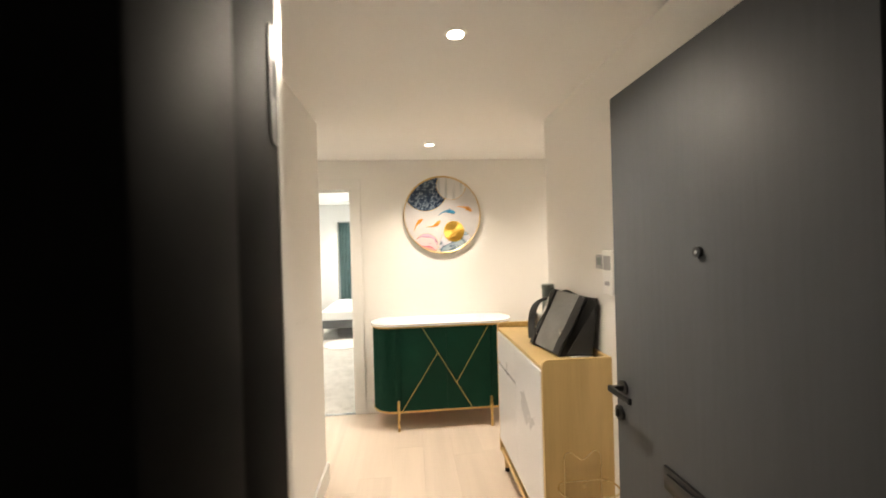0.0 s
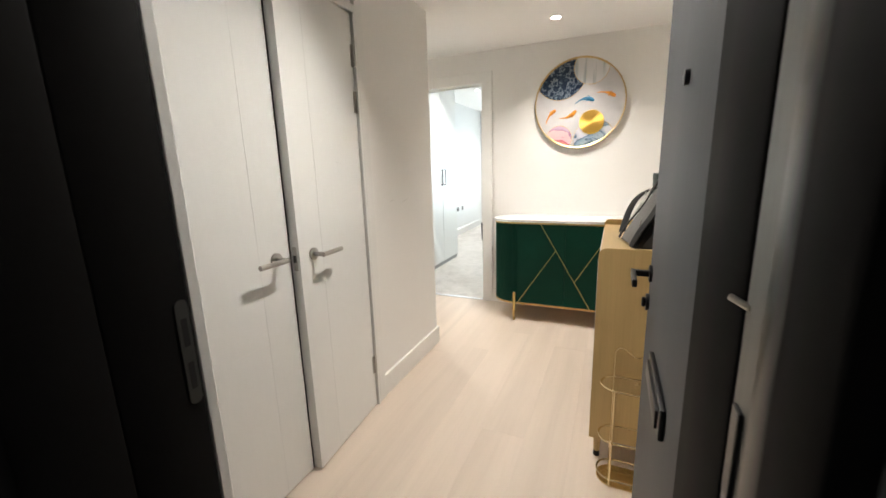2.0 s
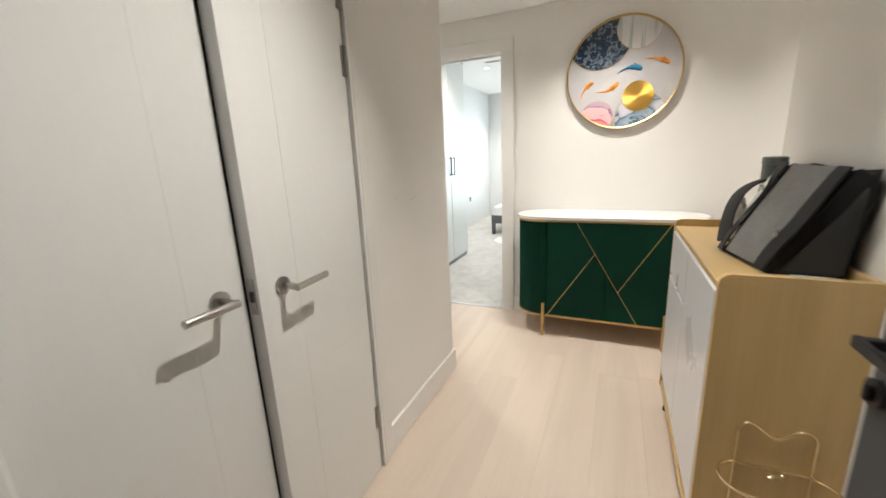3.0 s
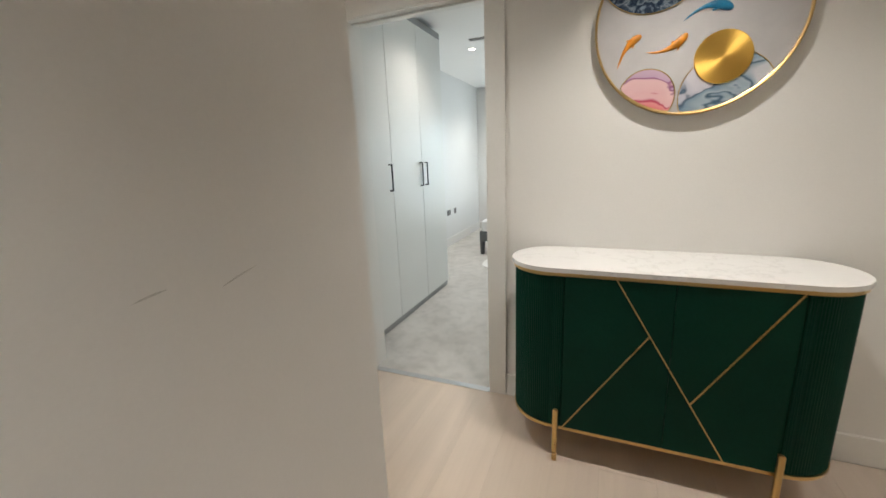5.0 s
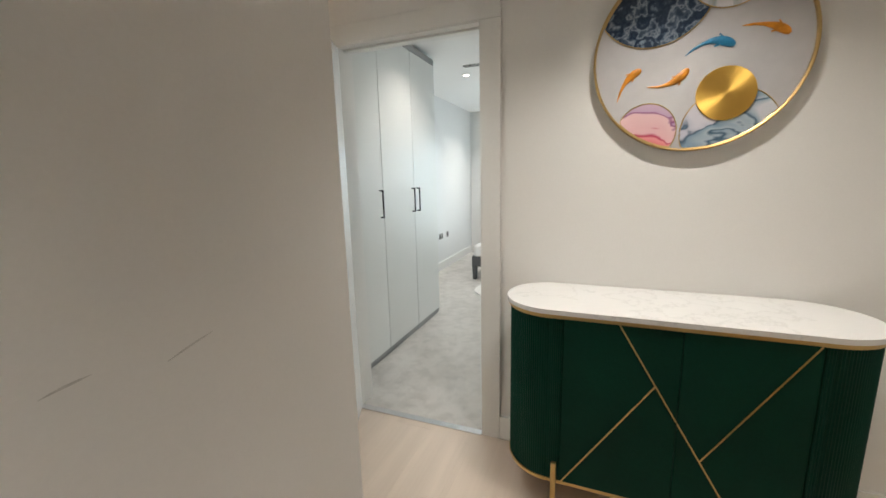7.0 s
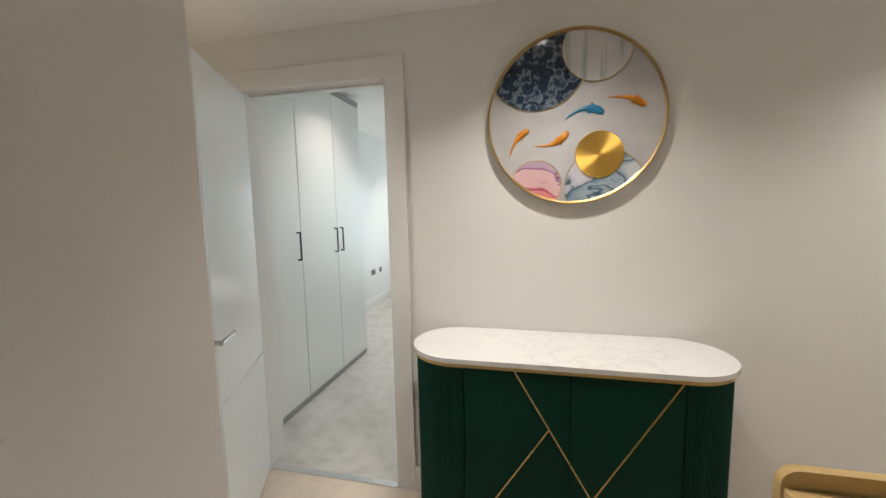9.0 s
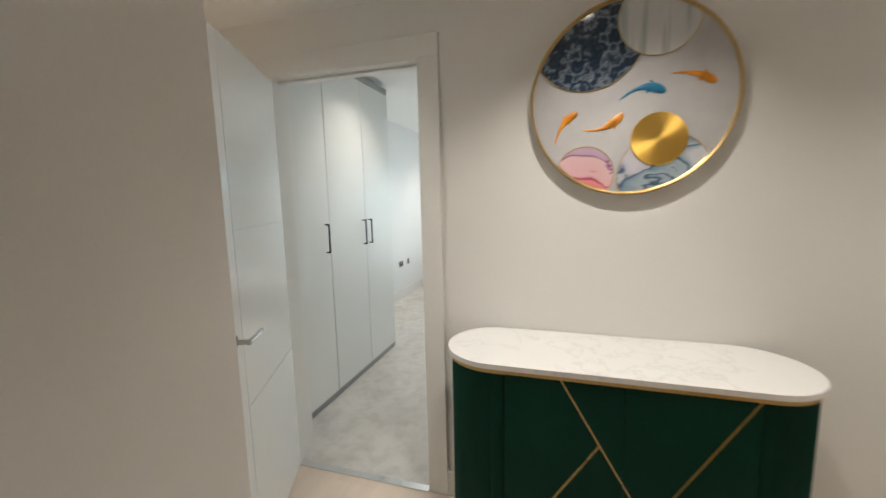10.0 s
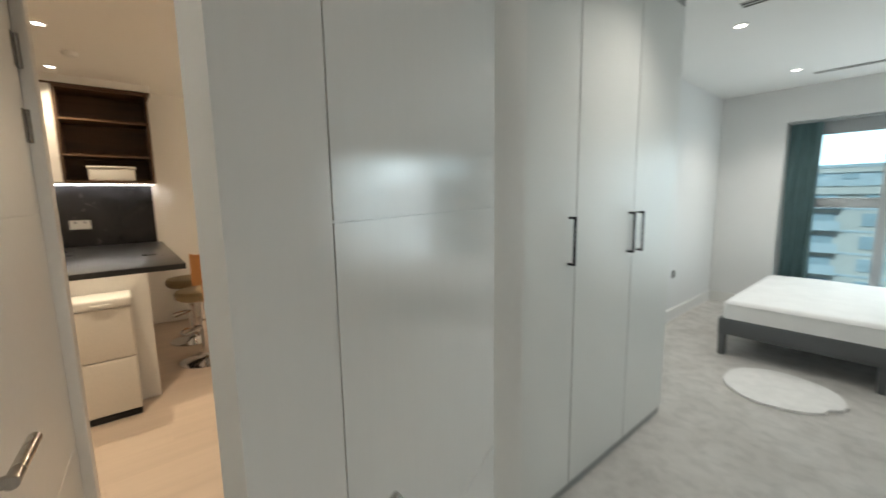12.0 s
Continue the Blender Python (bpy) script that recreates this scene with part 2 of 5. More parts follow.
TAUPE = surface("brown_pendant_cap", (0.30, 0.15, 0.07), 0.5, var=0.08)
LAMPW = glowing("downlight_diffuser", (1.0, 0.93, 0.82), 14.0)
BULB = glowing("pendant_bulb", (1.0, 0.72, 0.40), 6.0)
LED = glowing("led_strip", (1.0, 0.95, 0.9), 45.0)


def carpet_material():
    m, nt, b, nodes, links = material("grey_carpet")
    n1 = put_noise(nt, 2.6, 5.0)
    n2 = put_noise(nt, 11.0, 4.0)
    n3 = put_noise(nt, 420.0, 2.0)
    r1 = ramp(nt, n1.outputs[0], [(0.36, (0.55, 0.525, 0.49)), (0.6, (0.66, 0.635, 0.60))])
    r2 = ramp(nt, n2.outputs[0], [(0.38, (0.87, 0.87, 0.87)), (0.55, (1, 1, 1))])
    r3 = ramp(nt, n3.outputs[0], [(0.3, (0.75, 0.75, 0.75)), (0.65, (1, 1, 1))])
    a = nodes.new("ShaderNodeMixRGB")
    c = nodes.new("ShaderNodeMixRGB")
    for mx in (a, c):
        mx.blend_type, mx.inputs[0].default_value = "MULTIPLY", 1.0
    links.new(r1.outputs[0], a.inputs[1])
    links.new(r2.outputs[0], a.inputs[2])
    links.new(a.outputs[0], c.inputs[1])
    links.new(r3.outputs[0], c.inputs[2])
    links.new(c.outputs[0], b.inputs["Base Color"])
    b.inputs["Roughness"].default_value = 0.95
    b.inputs["Specular IOR Level"].default_value = 0.1
    b.inputs["Sheen Weight"].default_value = 0.2
    bump(nt, b, n3.outputs[0], 0.8, 0.004)
    return m


def glass_material(name, tint=(1, 1, 1)):
    m, nt, b, nodes, links = material(name)
    clear = nodes.new("ShaderNodeBsdfTransparent")
    clear.inputs[0].default_value = (*tint, 1)
    gloss = nodes.new("ShaderNodeBsdfGlossy")
    gloss.inputs["Roughness"].default_value = 0.02
    fres = nodes.new("ShaderNodeFresnel")
    fres.inputs[0].default_value = 1.45
    mix = nodes.new("ShaderNodeMixShader")
    links.new(fres.outputs[0], mix.inputs[0])
    links.new(clear.outputs[0], mix.inputs[1])
    links.new(gloss.outputs[0], mix.inputs[2])
    links.new(mix.outputs[0], nodes["Material Output"].inputs[0])
    return m


def gold_disc_material():
    m, nt, b, nodes, links = material("radially_brushed_gold")
    b.inputs["Base Color"].default_value = (0.95, 0.60, 0.14, 1)
    b.inputs["Metallic"].default_value, b.inputs["Roughness"].default_value = 1.0, 0.5
    b.inputs["Anisotropic"].default_value = 0.75
    tan = nodes.new("ShaderNodeTangent")
    tan.direction_type, tan.axis = "RADIAL", "Y"
    links.new(tan.outputs[0], b.inputs["Tangent"])
    return m


CARPET = carpet_material()
GLASS = glass_material("window_glass", (0.80, 0.93, 0.97))
GOLDDISC = gold_disc_material()


def ink(name, stops, scale, distort, slope=(0, 0, 0), offset=0.0, detail=4.0, stretch=(1, 1, 1), turn=0.0, rough=0.08, spread=1.0):
    """Poured ink or cut stone: bands of colour along the level lines of a warped noise that leans one way."""
    m, nt, b, nodes, links = material(name)
    tc = nodes.new("ShaderNodeTexCoord")
    mp = nodes.new("ShaderNodeMapping")
    mp.inputs["Rotation"].default_value = (0, radians(turn), 0)
    mp.inputs["Scale"].default_value = stretch
    links.new(tc.outputs["Object"], mp.inputs[0])
    n = nodes.new("ShaderNodeTexNoise")
    n.inputs["Scale"].default_value, n.inputs["Detail"].default_value, n.inputs["Distortion"].default_value = scale, detail, distort
    links.new(mp.outputs[0], n.inputs["Vector"])
    lean = nodes.new("ShaderNodeVectorMath")
    lean.operation = "DOT_PRODUCT"
    lean.inputs[1].default_value = slope
    links.new(tc.outputs["Object"], lean.inputs[0])
    add = nodes.new("ShaderNodeMath")
    add.operation = "MULTIPLY_ADD"
    add.inputs[1].default_value = spread
    links.new(n.outputs[0], add.inputs[0])
    links.new(lean.outputs["Value"], add.inputs[2])
    off = nodes.new("ShaderNodeMath")
    off.inputs[1].default_value = offset
    links.new(add.outputs[0], off.inputs[0])
    r = ramp(nt, off.outputs[0], stops)
    links.new(r.outputs[0], b.inputs["Base Color"])
    b.inputs["Roughness"].default_value = rough
    return m


NAVYM = ink("navy_marble", [(0.32, (0.20, 0.26, 0.32)), (0.38, (0.03, 0.05, 0.085)), (0.48, (0.010, 0.020, 0.045)), (0.53, (0.05, 0.08, 0.12)), (0.565, (0.22, 0.26, 0.31)), (0.60, (0.06, 0.09, 0.13)), (0.68, (0.016, 0.032, 0.06))], 22.0, 0.15, detail=10.0, spread=1.0)
STREAKM = ink("grey_streaked_marble", [(0.34, (0.26, 0.31, 0.31)), (0.43, (0.46, 0.49, 0.49)), (0.48, (0.60, 0.60, 0.60)), (0.62, (0.64, 0.63, 0.63)), (0.67, (0.44, 0.47, 0.47))], 1.0, 0.25, stretch=(15, 1, 1.3), turn=-9)
CLOUDM = marble("pale_cloud_print", (0.57, 0.555, 0.555), (0.46, 0.45, 0.46), 4.0, 0.5, 0.06, second=(0.42, 0.41, 0.42), width=0.1)
PINKM = ink("pink_marble", [(0.24, (0.66, 0.13, 0.15)), (0.36, (0.74, 0.30, 0.30)), (0.385, (0.45, 0.03, 0.09)), (0.41, (0.72, 0.44, 0.46)), (0.60, (0.74, 0.50, 0.50)), (0.625, (0.25, 0.08, 0.20)), (0.645, (0.52, 0.36, 0.48)), (0.85, (0.58, 0.44, 0.54))], 5.5, 0.7, slope=(-0.5, 0, 2.6), offset=0.66, detail=2.5)
BLUEM = ink("blue_ink_marble", [(0.36, (0.60, 0.58, 0.63)), (0.455, (0.50, 0.50, 0.57)), (0.475, (0.06, 0.10, 0.15)), (0.50, (0.22, 0.31, 0.39)), (0.58, (0.38, 0.45, 0.51)), (0.60, (0.04, 0.09, 0.14)), (0.62, (0.30, 0.38, 0.45)), (0.70, (0.60, 0.60, 0.63))], 4.2, 0.9, slope=(0.6, 0, -1.0), offset=-0.27, detail=3.0, stretch=(0.7, 1, 1.5), turn=-28)
FISHO = surface("orange_fish", (0.72, 0.27, 0.02), 0.35, var=0.35, scale=22)
FISHB = surface("blue_fish", (0.015, 0.16, 0.30), 0.35, var=0.35, scale=22)

# ---------------------------------------------------------------- building helpers


def box(bm, x0, x1, y0, y1, z0, z1, bevel=0.0, seg=1):
    m = Matrix.Translation(((x0 + x1) / 2, (y0 + y1) / 2, (z0 + z1) / 2)) @ Matrix.Diagonal((x1 - x0, y1 - y0, z1 - z0, 1))
    r = bmesh.ops.create_cube(bm, size=1, matrix=m)
    if bevel:
        es = list({e for v in r["verts"] for e in v.link_edges})
        bmesh.ops.bevel(bm, geom=es, offset=bevel, segments=seg, profile=0.5, affect="EDGES")
    return bm


def boxed(x0, x1, y0, y1, z0, z1, bevel=0.0, seg=1):
    return box(bmesh.new(), x0, x1, y0, y1, z0, z1, bevel, seg)


def rod(bm, a, b, r0, r1=None, n=16, caps=True):
    a, b = Vector(a), Vector(b)
    d = b - a
    m = Matrix.Translation((a + b) / 2) @ d.to_track_quat("Z", "Y").to_matrix().to_4x4()
    bmesh.ops.create_cone(bm, cap_ends=caps, segments=n, radius1=r0, radius2=r0 if r1 is None else r1, depth=d.length, matrix=m)
    return bm


def rodded(a, b, r0, r1=None, n=16):
    return rod(bmesh.new(), a, b, r0, r1, n)


def lathe(profile, n=32, bm=None):
    bm = bm or bmesh.new()
    rings = []
    for r, z in profile:
        rings.append([bm.verts.new((r * math.cos(2 * math.pi * i / n), r * math.sin(2 * math.pi * i / n), z)) for i in range(n)])
    for a, b in zip(rings, rings[1:]):
        for i in range(n):
            bm.faces.new((a[i], a[(i + 1) % n], b[(i + 1) % n], b[i]))
    if profile[0][0] > 0.0005:
        bm.faces.new(rings[0][::-1])
    if profile[-1][0] > 0.0005:
        bm.faces.new(rings[-1])
    return bm


def tube(bm, pts, r, n=8, closed=False, flat=1.0):
    """A round wire along points."""
    pts = [Vector(p) for p in pts]
    k = len(pts)
    rings = []
    up = Vector((0.013, 0.021, 1.0)).normalized()
    for i, p in enumerate(pts):
        a = pts[(i - 1) % k] if closed or i else p
        b = pts[(i + 1) % k] if closed or i < k - 1 else p
        t = (b - a).normalized()
        s = t.cross(up)
        if s.length < 0.05:
            s = t.cross(Vector((1, 0, 0)))
        s.normalize()
        u = s.cross(t)
        rr = r[i] if isinstance(r, (list, tuple)) else r
        rings.append([bm.verts.new(p + rr * (math.cos(2 * math.pi * j / n) * s + flat * math.sin(2 * math.pi * j / n) * u)) for j in range(n)])
    for i in range(k if closed else k - 1):
        a, b = rings[i], rings[(i + 1) % k]
        for j in range(n):
            bm.faces.new((a[j], a[(j + 1) % n], b[(j + 1) % n], b[j]))
    if not closed:
        bm.faces.new(rings[0][::-1])
        bm.faces.new(rings[-1])
    return bm


def prism(outline, z0, z1, bm=None):
    """A flat outline in x, y raised from z0 to z1."""
    bm = bm or bmesh.new()
    lo = [bm.verts.new((x, y, z0)) for x, y in outline]
    hi = [bm.verts.new((x, y, z1)) for x, y in outline]
    bm.faces.new(lo[::-1])
    bm.faces.new(hi)
    k = len(lo)
    for i in range(k):
        bm.faces.new((lo[i], lo[(i + 1) % k], hi[(i + 1) % k], hi[i]))
    return bm


def sheet(rows, thick, bm=None):
    """A curved shell from a grid of points, with thickness along the normals."""
    bm = bm or bmesh.new()
    vs = [[bm.verts.new(p) for p in row] for row in rows]
    for a, b in zip(vs, vs[1:]):
        for i in range(len(a) - 1):
            bm.faces.new((a[i], a[i + 1], b[i + 1], b[i]))
    bmesh.ops.recalc_face_normals(bm, faces=bm.faces[:])
    bmesh.ops.solidify(bm, geom=bm.faces[:], thickness=thick)
    return bm


def to_mesh(name, bm, mat, smooth=0.0):
    bmesh.ops.recalc_face_normals(bm, faces=bm.faces[:])
    me = bpy.data.meshes.new(name)
    bm.to_mesh(me)
    bm.free()
    me.materials.append(mat)
    if smooth:
        me.shade_smooth()
        me.set_sharp_from_angle(angle=radians(smooth))
    return me


def thing(name, at, label, category, group=""):
    ob = new(name)
    ob.matrix_world = at
    ob.empty_display_size = 0.1
    return tagged(ob, label, category, group)


def part(name, bm, mat, parent, label="", smooth=35.0):
    ob = new(name, to_mesh(name, bm, mat, smooth))
    ob.parent = parent
    if label:
        tagged(ob, label)
    return ob


def solid(name, bm, mat, label, category, group="", kind="", smooth=35.0):
    return tagged(new(name, to_mesh(name, bm, mat, smooth)), label, category, group, kind)


def structure(name, bm, mat, label, category, smooth=0.0):
    return solid(name, bm, mat, label, category, kind="structure", smooth=smooth)


def wall(name, axis, c0, c1, a0, a1, z1, mat, label, holes=(), z0=0.0):
    """A wall between c0 and c1 across, from a0 to a1 along; each hole is (from, to, bottom, top)."""
    bm = bmesh.new()

    def piece(p0, p1, q0, q1):
        if p1 - p0 > 0.001 and q1 - q0 > 0.001:
            if axis == "y":
                box(bm, p0, p1, c0, c1, q0, q1)
            else:
                box(bm, c0, c1, p0, p1, q0, q1)
    at = a0
    for h0, h1, hb, ht in sorted(holes):
        piece(at, h0, z0, z1)
        piece(h0, h1, z0, hb)
        piece(h0, h1, ht, z1)
        at = h1
    piece(at, a1, z0, z1)
    return structure(name, bm, mat, label, "wall")


# ---------------------------------------------------------------- structure
FW = 0.015          # hall face of the far wall
BACK = 0.14         # bedroom face of the same wall
wall("wall_far", "y", FW, BACK, -1.6, 3.1, 2.7, WALL, "smooth off-white painted hall wall around the bedroom doorway", [(-0.81, 0.035, 0.0, 2.1)])
wall("wall_left", "x", -0.152, -0.041, -3.1, -1.044, HALL_CEIL, WALL, "off-white painted hall wall with faint scuffs beside the cupboard", [(-2.97, -1.9, 0.0, 2.095)])
wall("wall_passage", "y", -1.164, -1.044, -1.6, -0.152, HALL_CEIL, WALL, "off-white painted wall of the short side passage")
wall("wall_right", "x", 1.45, 1.57, -3.1, -1.13, HALL_CEIL, WALL, "off-white painted hall wall behind the shoe cabinet")
wall("wall_right_passage", "y", -1.25, -1.13, 1.57, 3.1, HALL_CEIL, WALL, "off-white painted wall closing the side passage")
wall("wall_passage_end", "x", 3.1, 3.22, -1.25, BACK, HALL_CEIL, WALL, "off-white painted wall at the passage end")
wall("wall_front", "y", -3.4, -3.1, -0.8, 2.6, 2.6, CORR, "thick entrance wall around the dark front door frame", [(0.315, 1.345, 0.0, 2.1)])
wall("wall_living", "x", -1.72, -1.6, -2.7, FW, 2.7, WALL, "off-white painted wall around the living room doorway", [(-0.945, -0.13, 0.0, 2.1)])
wall("wall_living_right", "x", -1.77, -1.65, BACK, 5.35, 2.7, BEDWALL, "white painted bedroom side wall")
wall("wall_living_join", "x", -1.77, -1.72, FW, BACK, 2.7, WALL, "off-white painted wall end")
wall("wall_living_far", "x", -5.57, -5.45, -2.8, 3.3, 2.7, WALL, "off-white painted living room wall behind the dining table")
wall("wall_living_kitchen", "y", -2.8, -2.68, -5.45, -1.6, 2.7, WALL, "off-white painted kitchen wall")
wall("wall_living_end", "y", 3.2, 3.32, -5.45, -1.77, 2.7, WALL, "off-white painted living room end wall")
wall("wall_window", "y", 5.05, 5.35, -1.65, 2.3, 2.7, BEDWALL, "white painted bedroom wall around the tall window", [(-1.03, 1.33, 0.06, 2.15)])
wall("wall_bedroom_right", "x", 2.2, 2.32, BACK, 5.05, 2.7, BEDWALL, "white painted bedroom wall")

structure("ceiling_hall", boxed(-1.6, 3.1, -3.1, FW, HALL_CEIL, HALL_CEIL + 0.1), CEIL, "white painted plaster hall ceiling", "ceiling")
structure("ceiling_bedroom", boxed(-1.65, 2.2, BACK, 5.05, BED_CEIL, BED_CEIL + 0.1), CEIL, "white painted plaster bedroom ceiling", "ceiling")
structure("ceiling_living", boxed(-5.45, -1.72, -2.68, 3.2, LIV_CEIL, LIV_CEIL + 0.1), CEIL, "white painted plaster living room ceiling", "ceiling")
structure("ceiling_corridor", boxed(-0.8, 2.6, -5.6, -3.4, 2.5, 2.6), CORR, "dark ceiling of the communal corridor", "ceiling")

# communal corridor outside the front door
structure("floor_corridor", boxed(-0.8, 2.6, -5.6, -3.4, -0.06, 0.0), CORR, "dark grey carpet of the communal corridor", "floor")
wall("wall_corridor_back", "y", -5.7, -5.6, -0.8, 2.6, 2.5, CORR, "grey painted wall of the communal corridor")
wall("wall_corridor_left", "x", -0.9, -0.8, -5.7, -3.07, 2.6, CORR, "grey painted corridor end wall")
wall("wall_corridor_right", "x", 2.6, 2.7, -5.7, -3.07, 2.6, CORR, "grey painted corridor end wall")

# cupboard hollow behind the double doors, its inner shade painted near-black
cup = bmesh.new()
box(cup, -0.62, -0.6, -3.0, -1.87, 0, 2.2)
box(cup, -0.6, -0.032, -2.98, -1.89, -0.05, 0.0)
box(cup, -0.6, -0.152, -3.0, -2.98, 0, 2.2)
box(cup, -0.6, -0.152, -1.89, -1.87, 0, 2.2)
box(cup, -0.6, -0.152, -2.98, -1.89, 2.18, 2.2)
structure("wall_cupboard", cup, DARK, "inside of the hall cupboard, its shade painted near-black", "wall")

# bedroom floor and threshold
structure("floor_bedroom", boxed(-1.65, 2.2, 0.03, 5.05, -0.05, 0.004), CARPET, "mottled pale grey cut-pile bedroom carpet", "carpet")
structure("threshold_strip", boxed(-0.775, 0.0, -0.012, 0.03, -0.02, 0.007, 0.002), CHROME, "thin silver threshold strip between boards and carpet", "trim")


def skirting(pieces, mat=TRIM):
    """Each piece runs along one wall: its box and a chamfered top edge."""
    for x0, x1, y0, y1 in pieces:
        structure("baseboard", boxed(x0, x1, y0, y1, 0.0, 0.13, 0.003, 2), mat, "white painted square-edged skirting board", "skirting")


skirting([(-0.041, -0.026, -1.825, -1.029), (-1.58, -0.032, -1.044, -1.029), (0.1, 3.1, 0.0, FW), (-1.58, -0.876, 0.0, FW), (1.435, 1.45, -3.1, -1.13),
          (1.45, 3.1, -1.13, -1.115), (-1.65, -1.635, 1.77, 5.05), (-1.635, -1.03, 5.035, 5.05), (-5.45, -5.435, -0.45, 3.2), (0.1, 2.2, BACK, BACK + 0.015)])


def architrave(name, axis, face, out, a0, a1, top, width=0.095, thick=0.018):
    """A flat casing of three boards round an opening; out is +1 or -1 along the wall's normal."""
    ob = thing(name, pose(0, 0, 0), "white painted flat architrave round the doorway", "door frame")
    tagged(ob, kind="structure")
    f0, f1 = sorted((face, face + out * thick))
    for nm, p0, p1, z0, z1 in (("casing_side", a0 - width, a0, 0, top), ("casing_side", a1, a1 + width, 0, top), ("casing_head", a0 - width, a1 + width, top, top + width)):
        b = boxed(p0, p1, f0, f1, z0, z1, 0.003, 2) if axis == "y" else boxed(f0, f1, p0, p1, z0, z1, 0.003, 2)
        part(nm, b, TRIM, ob, smooth=0)
    return ob


# bedroom doorway: casing, lining and stop
casing = architrave("door_frame_bedroom", "y", FW, -1, -0.78, 0.005, 2.075)
part("lining_right", boxed(0.0, 0.035, FW - 0.012, BACK, 0.0, 2.07), TRIM, casing, smooth=0)
part("lining_left", boxed(-0.81, -0.775, FW - 0.012, BACK, 0.0, 2.07), TRIM, casing, smooth=0)
part("lining_head", boxed(-0.81, 0.035, FW - 0.012, BACK, 2.07, 2.1), TRIM, casing, smooth=0)
part("door_stop", boxed(-0.012, 0.0, 0.055, 0.09, 0.0, 2.058, 0.002), TRIM, casing, smooth=0)
part("door_stop", boxed(-0.775, 0.0, 0.055, 0.09, 2.058, 2.07, 0.002), TRIM, casing, smooth=0)
part("strike_plate", boxed(-0.002, 0.001, 0.012, 0.034, 0.98, 1.07, 0.001), STEEL, casing, "brushed steel strike plate")

# living room doorway
casing = architrave("door_frame_living", "x", -1.6, 1, -0.91, -0.160, 2.065, 0.03)
part("casing_wide", boxed(-1.6, -1.584, -0.13, -0.075, 0, 2.105, 0.003, 2), TRIM, casing, smooth=0)
part("lining_left", boxed(-1.72, -1.6, -0.945, -0.915, 0.0, 2.06), TRIM, casing, smooth=0)
part("lining_right", boxed(-1.72, -1.6, -0.165, -0.13, 0.0, 2.06), TRIM, casing, smooth=0)
part("lining_head", boxed(-1.72, -1.6, -0.945, -0.13, 2.06, 2.1), TRIM, casing, smooth=0)
part("door_stop", boxed(-1.68, -1.64, -0.176, -0.165, 0.0, 2.058, 0.002), TRIM, casing, smooth=0)

# hall cupboard frame
casing = thing("door_frame_cupboard", pose(0, 0, 0), "narrow white frame round the hall cupboard doors", "door frame")
tagged(casing, kind="structure")
part("jamb", boxed(-0.152, -0.012, -1.916, -1.9, 0.0, 2.06, 0.002), TRIM, casing, smooth=0)
part("casing_side", boxed(-0.041, -0.02, -1.889, -1.826, 0.0, 2.13, 0.003, 2), TRIM, casing, smooth=0)
part("jamb", boxed(-0.152, -0.010, -2.97, -2.93, 0.0, 2.06, 0.002), TRIM, casing, smooth=0)
part("head", boxed(-0.152, -0.010, -2.97, -1.9, 2.06, 2.095, 0.002), TRIM, casing, smooth=0)

# front door frame: a deep black lining with a rebate and outer casing
frame_f = thing("door_frame_entrance", pose(0, 0, 0), "deep glossy black entrance door frame", "door frame")
tagged(frame_f, kind="structure")
part("jamb", boxed(0.315, 0.375, -3.27, -3.117, 0.0, 2.06, 0.004, 2), BLACKF, frame_f)
part("jamb_outer", boxed(0.315, 0.39, -3.415, -3.275, 0.0, 2.045, 0.006, 2), BLACKF, frame_f)
part("rebate", boxed(1.29, 1.345, -3.119, -3.098, 0.0, 2.06, 0.003, 2), BLACKF, frame_f)
part("jamb", boxed(1.25, 1.345, -3.281, -3.12, 0.0, 2.06, 0.004, 2), BLACKF, frame_f)
edge = part("steel_strip", boxed(1.252, 1.345, -3.319, -3.282, 0.0, 2.06, 0.002), ALU, frame_f, "pale brushed metal strip in the frame", smooth=0)
part("rebate_board", boxed(1.25, 1.345, -3.351, -3.32, 0.0, 2.06, 0.003, 2), BLACKM, frame_f)
part("jamb_outer", boxed(1.248, 1.345, -3.415, -3.352, 0.0, 2.06, 0.005, 2), BLACKF, frame_f)
part("head", boxed(0.315, 1.345, -3.415, -3.095, 2.061, 2.1, 0.004, 2), BLACKF, frame_f)
for z in (1.13, 1.5):
    part("keep", boxed(1.249, 1.2525, -3.308, -3.292, z - 0.035, z + 0.035, 0.001), BLACKM, edge, "dark keep")
part("restrictor", rodded((1.2525, -3.29, 1.235), (1.244, -3.276, 1.238), 0.0025, n=10), STEEL, edge, "steel door restrictor arm")
part("casing_inner", boxed(0.29, 0.373, -3.115, -3.088, 0.0, 2.06, 0.003), TRIM, frame_f, "white painted inner edge of the frame", smooth=0)
part("casing_side", boxed(0.20, 0.315, -3.42, -3.4, 0.0, 2.2, 0.003, 2), BLACKF, frame_f)
part("casing_side", boxed(1.264, 1.39, -3.424, -3.4155, 0.0, 2.2, 0.002), CORR, frame_f, "grey painted outer casing", smooth=0)
part("casing_head", boxed(0.315, 1.345, -3.42, -3.4, 2.1, 2.2, 0.003, 2), BLACKF, frame_f)


